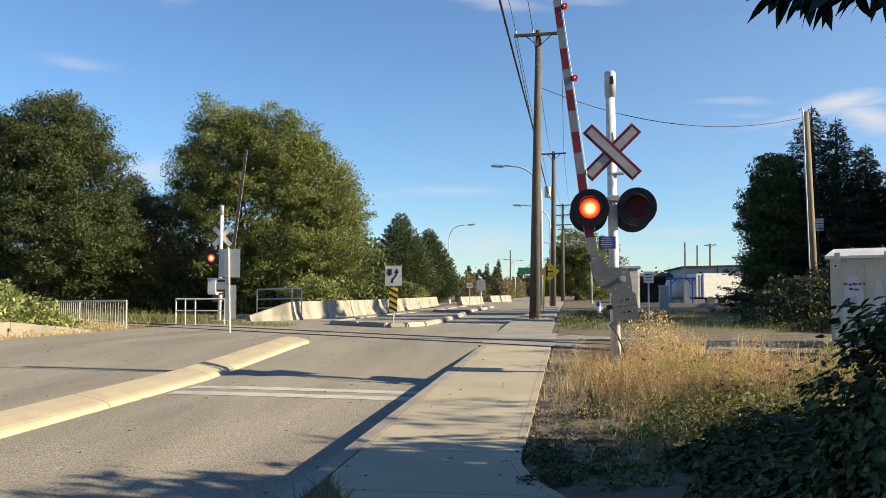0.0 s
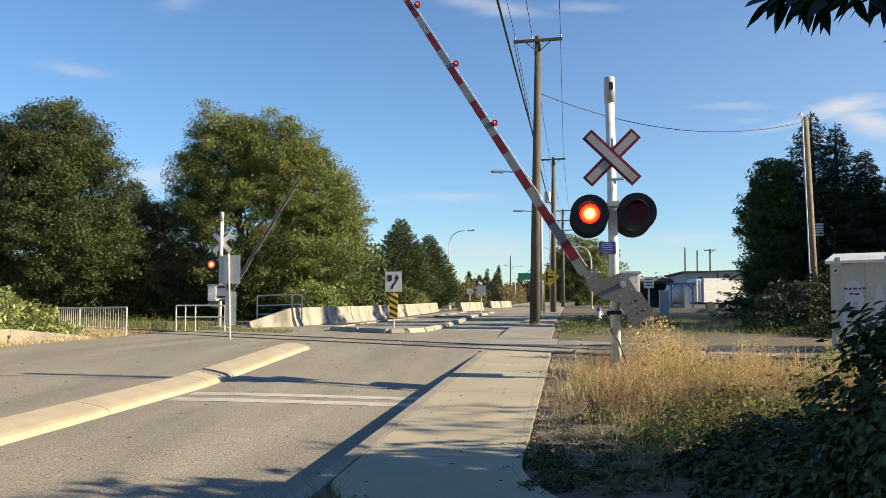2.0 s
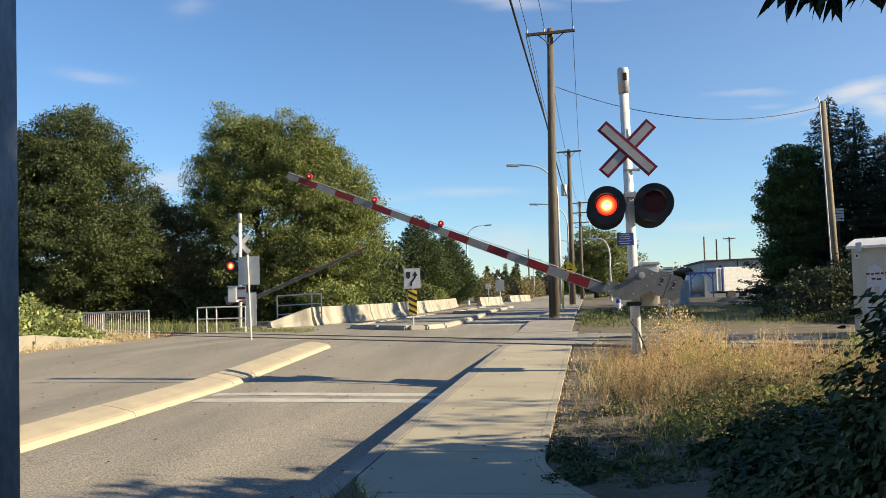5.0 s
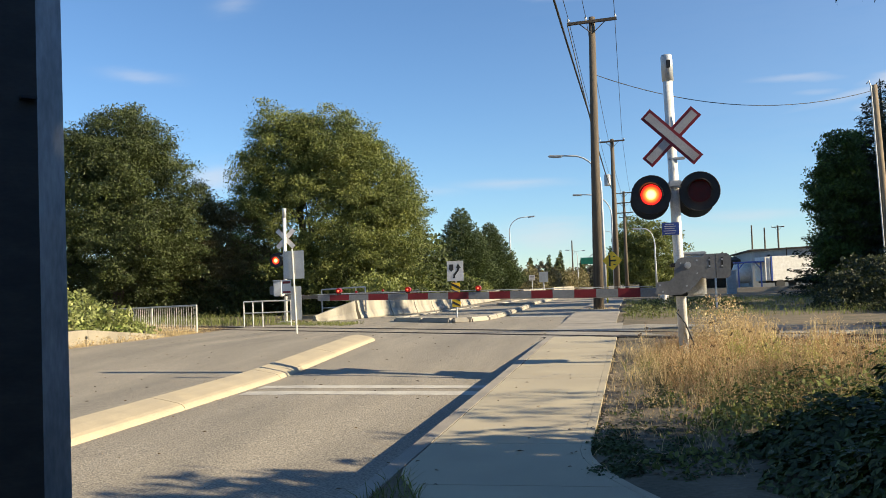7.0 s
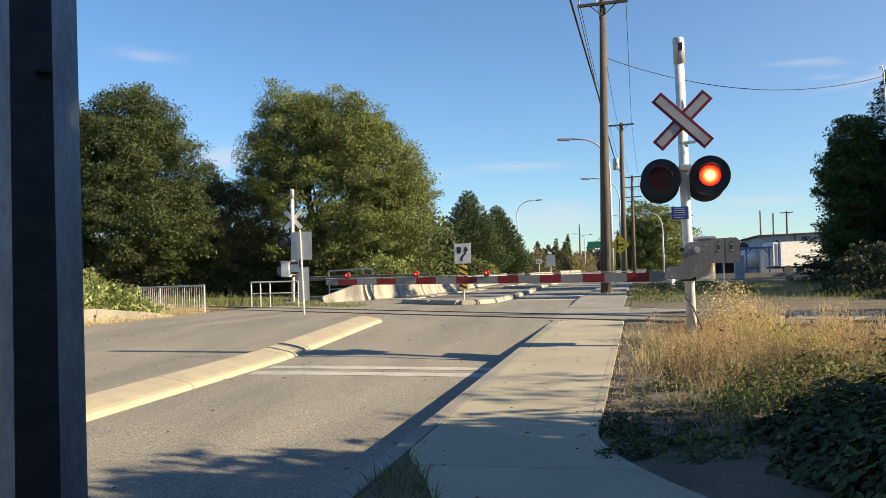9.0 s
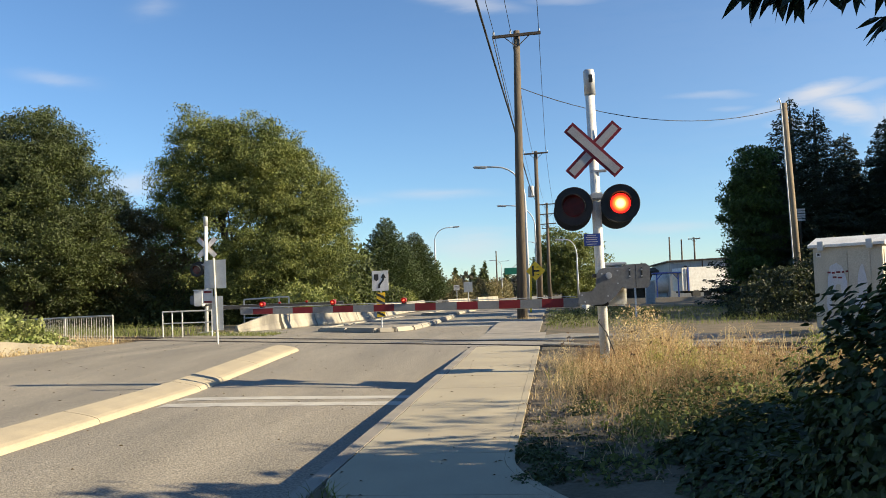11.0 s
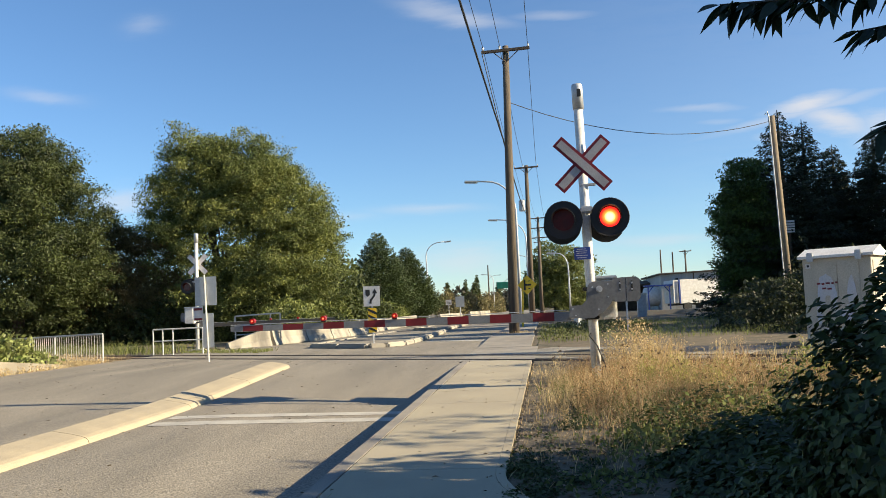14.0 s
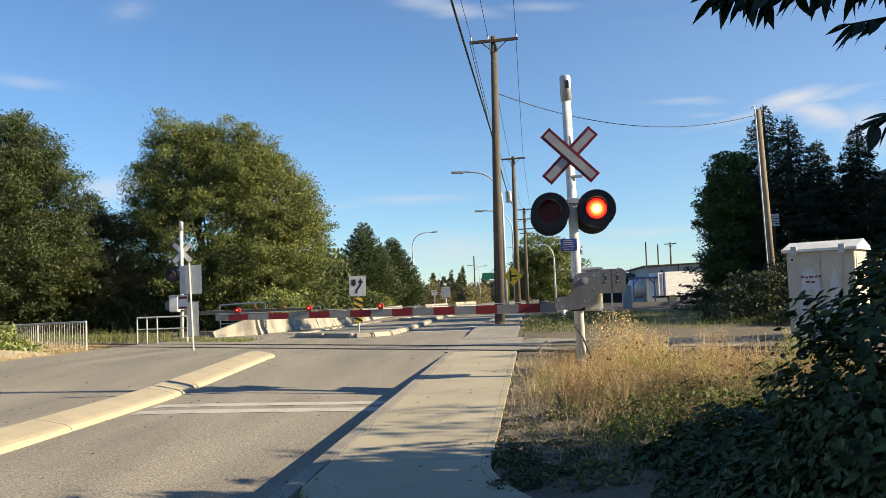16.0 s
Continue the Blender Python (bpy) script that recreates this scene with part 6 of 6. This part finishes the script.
def near_tree():
    """The tree beside the camera that shades the foreground, and its drooping branch."""
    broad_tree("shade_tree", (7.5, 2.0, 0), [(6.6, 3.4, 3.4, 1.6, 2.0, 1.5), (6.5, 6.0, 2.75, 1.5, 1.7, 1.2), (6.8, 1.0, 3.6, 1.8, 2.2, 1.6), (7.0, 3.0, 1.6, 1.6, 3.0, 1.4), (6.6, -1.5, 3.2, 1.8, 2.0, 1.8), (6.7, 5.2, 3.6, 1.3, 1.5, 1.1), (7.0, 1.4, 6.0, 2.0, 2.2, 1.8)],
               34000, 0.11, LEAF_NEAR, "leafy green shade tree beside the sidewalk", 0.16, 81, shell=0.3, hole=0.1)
    # unseen foliage added behind the camera to darken the post's reflection and foreground
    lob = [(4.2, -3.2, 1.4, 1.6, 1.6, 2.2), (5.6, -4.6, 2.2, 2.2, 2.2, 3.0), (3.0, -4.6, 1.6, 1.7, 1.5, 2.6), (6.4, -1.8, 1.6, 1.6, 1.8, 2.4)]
    tagged(leaf_cloud("hedge", lob, 14000, 0.10, LEAF_NEAR, seed=95), "unseen dark foliage added behind the camera to dim the post's reflection", "hedge", kind="stuff")
    rng = random.Random(9)

    def leaf_mesh():
        bm = bmesh.new()
        n = 7
        rows = []
        for i in range(n + 1):
            u = i / n
            w = 0.5 * 0.31 * (math.sin(math.pi * min(1, u * 1.05) ** 0.8) ** 0.9 if 0 < u < 1 else 0.02)
            z = -0.10 * u * u
            rows.append([bm.verts.new((-w, u, z + 0.06 * w * 4)), bm.verts.new((0, u, z)), bm.verts.new((w, u, z + 0.06 * w * 4))])
        for a, b in zip(rows, rows[1:]):
            for k in range(2):
                bm.faces.new((a[k], a[k + 1], b[k + 1], b[k]))
        me = bpy.data.meshes.new("leaf")
        bm.to_mesh(me)
        bm.free()
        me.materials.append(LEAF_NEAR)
        return me
    leaf = leaf_mesh()

    def branch(pts, n, size, label, down, spread):
        x0, y0, z0 = pts[0]
        t = empty("tree_branch", pose(x0, y0, z0), label, "branch")
        loc = [Vector((x - x0, y - y0, z - z0)) for x, y, z in pts]
        part("twig", tubed(loc, [0.012] + [0.007] * (len(loc) - 2) + [0.002], 6), BARK, t)
        for i in range(n):
            u = (i + rng.random()) / n * (len(loc) - 1)
            k = min(int(u), len(loc) - 2)
            p = loc[k].lerp(loc[k + 1], u - k)
            d = Vector((rng.gauss(-0.5, spread), rng.gauss(0.0, spread), -down + rng.gauss(0, 0.22))).normalized()
            s = size * rng.uniform(0.7, 1.15)
            q = d.to_track_quat("Y", "Z") @ Euler((0, rng.uniform(-1.0, 1.0), 0)).to_quaternion()
            o = new("leaf", leaf)
            o.parent = t
            o.matrix_local = Matrix.LocRotScale(p, q, (s, s, s))
    branch([(6.3, 2.8, 3.2), (3.0, 2.5, 2.75), (1.5, 2.3, 2.36), (0.95, 2.2, 2.255), (0.70, 2.2, 2.24), (0.50, 2.2, 2.245)], 165, 0.092, "drooping leafy branch end of a nearby tree", 0.55, 0.40)
    branch([(6.3, 2.8, 3.1), (3.0, 2.6, 2.7), (1.5, 2.35, 2.30), (1.1, 2.25, 2.19), (0.84, 2.25, 2.16)], 110, 0.092, "drooping leafy branch of a nearby tree", 0.5, 0.45)
    branch([(6.3, 2.6, 2.6), (3.0, 2.2, 2.3), (1.4, 1.9, 1.99), (1.0, 1.85, 1.90), (0.78, 1.8, 1.85), (0.72, 1.8, 1.82)], 60, 0.085, "low leafy twig of a nearby tree", 0.35, 0.5)
    # unseen evergreens added out beyond the brambles to shade the far road
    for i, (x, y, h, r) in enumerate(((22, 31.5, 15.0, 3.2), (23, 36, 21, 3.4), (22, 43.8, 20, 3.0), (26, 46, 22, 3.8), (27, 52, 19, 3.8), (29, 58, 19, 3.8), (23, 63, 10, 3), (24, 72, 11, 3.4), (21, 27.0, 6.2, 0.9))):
        conifer((x, y, 0.2), h, r * 1.1, 20000, 0.24, LEAF_BLACK, "dark spruce tree added out of sight to shade the far road", 130 + i, 0.5, 0.02)
    # unseen woods added behind the camera to dim reflections and sky fill
    R = random.Random(17)
    lob = blob_row([(x, -20 - 0.02 * x * x + R.uniform(-3, 3), 4.0) for x in np.arange(-34, 36, 3.0)], 3.2, 3.0, 5.0, R)
    tagged(leaf_cloud("woods", lob, 30000, 0.4, LEAF_DARK, seed=90), "unseen dark green woods added behind the camera to cut sky light", "woods", kind="stuff")
    # slim trees off to the side whose shadows fall across the walk
    broad_tree("slim_tree", (16, 20.6, 0.2), [(16, 20.6, 5.5, 0.9, 0.5, 2.0), (16, 20.3, 8.0, 0.7, 0.4, 1.6)], 1500, 0.10, LEAF_GREEN, "slim young tree beside the gravel lane", 0.12, 83, hole=0.2)
    broad_tree("slim_tree", (14, 16.8, 0.2), [(14, 16.4, 5.6, 1.0, 0.7, 1.5)], 600, 0.10, LEAF_GREEN, "slim young tree beside the verge", 0.07, 84, hole=0.2)
    broad_tree("slim_tree", (13, 9.3, 0.1), [(13, 9.0, 5.9, 1.2, 0.7, 1.3), (12.6, 7.8, 6.0, 1.0, 0.5, 1.0)], 260, 0.10, LEAF_NEAR, "slim young tree beside the verge", 0.06, 85, hole=0.2)


near_tree()


# ---- motion in the scene ----
# starts of the turns: the first kind shows its lit face from the even ones on
TURNS = [-0.09 + 0.475 * k for k in range(34)]
TURNS[17], TURNS[18], TURNS[19], TURNS[20] = 7.90, 8.40, 8.88, 9.39
TURNS[24:] = [t + 0.07 for t in TURNS[24:]]


def flasher_rows(first):
    """The disc turns half round, in three quick steps, at each change."""
    ang = -180 if first == 0 else 0
    rows = [(-0.5, pose(0, -0.02, 0, 0, 0, ang))]
    for t in TURNS:
        rows += [(t + j / 30, pose(0, -0.02, 0, 0, 0, ang + 60 * j)) for j in range(4)]
        ang += 180
    rows.append((16.5, pose(0, -0.02, 0, 0, 0, ang)))
    return rows


def motions():
    angles = [(0.0, 82.6), (0.5, 73.8), (1.0, 68.2), (1.5, 63.2), (2.0, 57.9), (2.5, 51.8), (3.0, 45.9), (3.5, 39.8), (4.2, 31.1), (5.2, 19.5), (6.0, 10.6), (6.3, 7.4), (6.7, 3.3), (7.0, 1.0), (7.3, -0.3), (7.5, -0.6), (7.8, 0.0), (8.2, 0.5), (9.0, 0.45), (16.0, 0.35)]
    walk(ARM_A, [(t, pose(0.12, -0.20, 1.54, 0, a, 0)) for t, a in angles])
    walk(ARM_B, [(t, pose(0.12, -0.20, 1.36, 0, a, 0)) for t, a in angles])
    for fl, first in FLASHERS:
        walk(fl, flasher_rows(first))


motions()
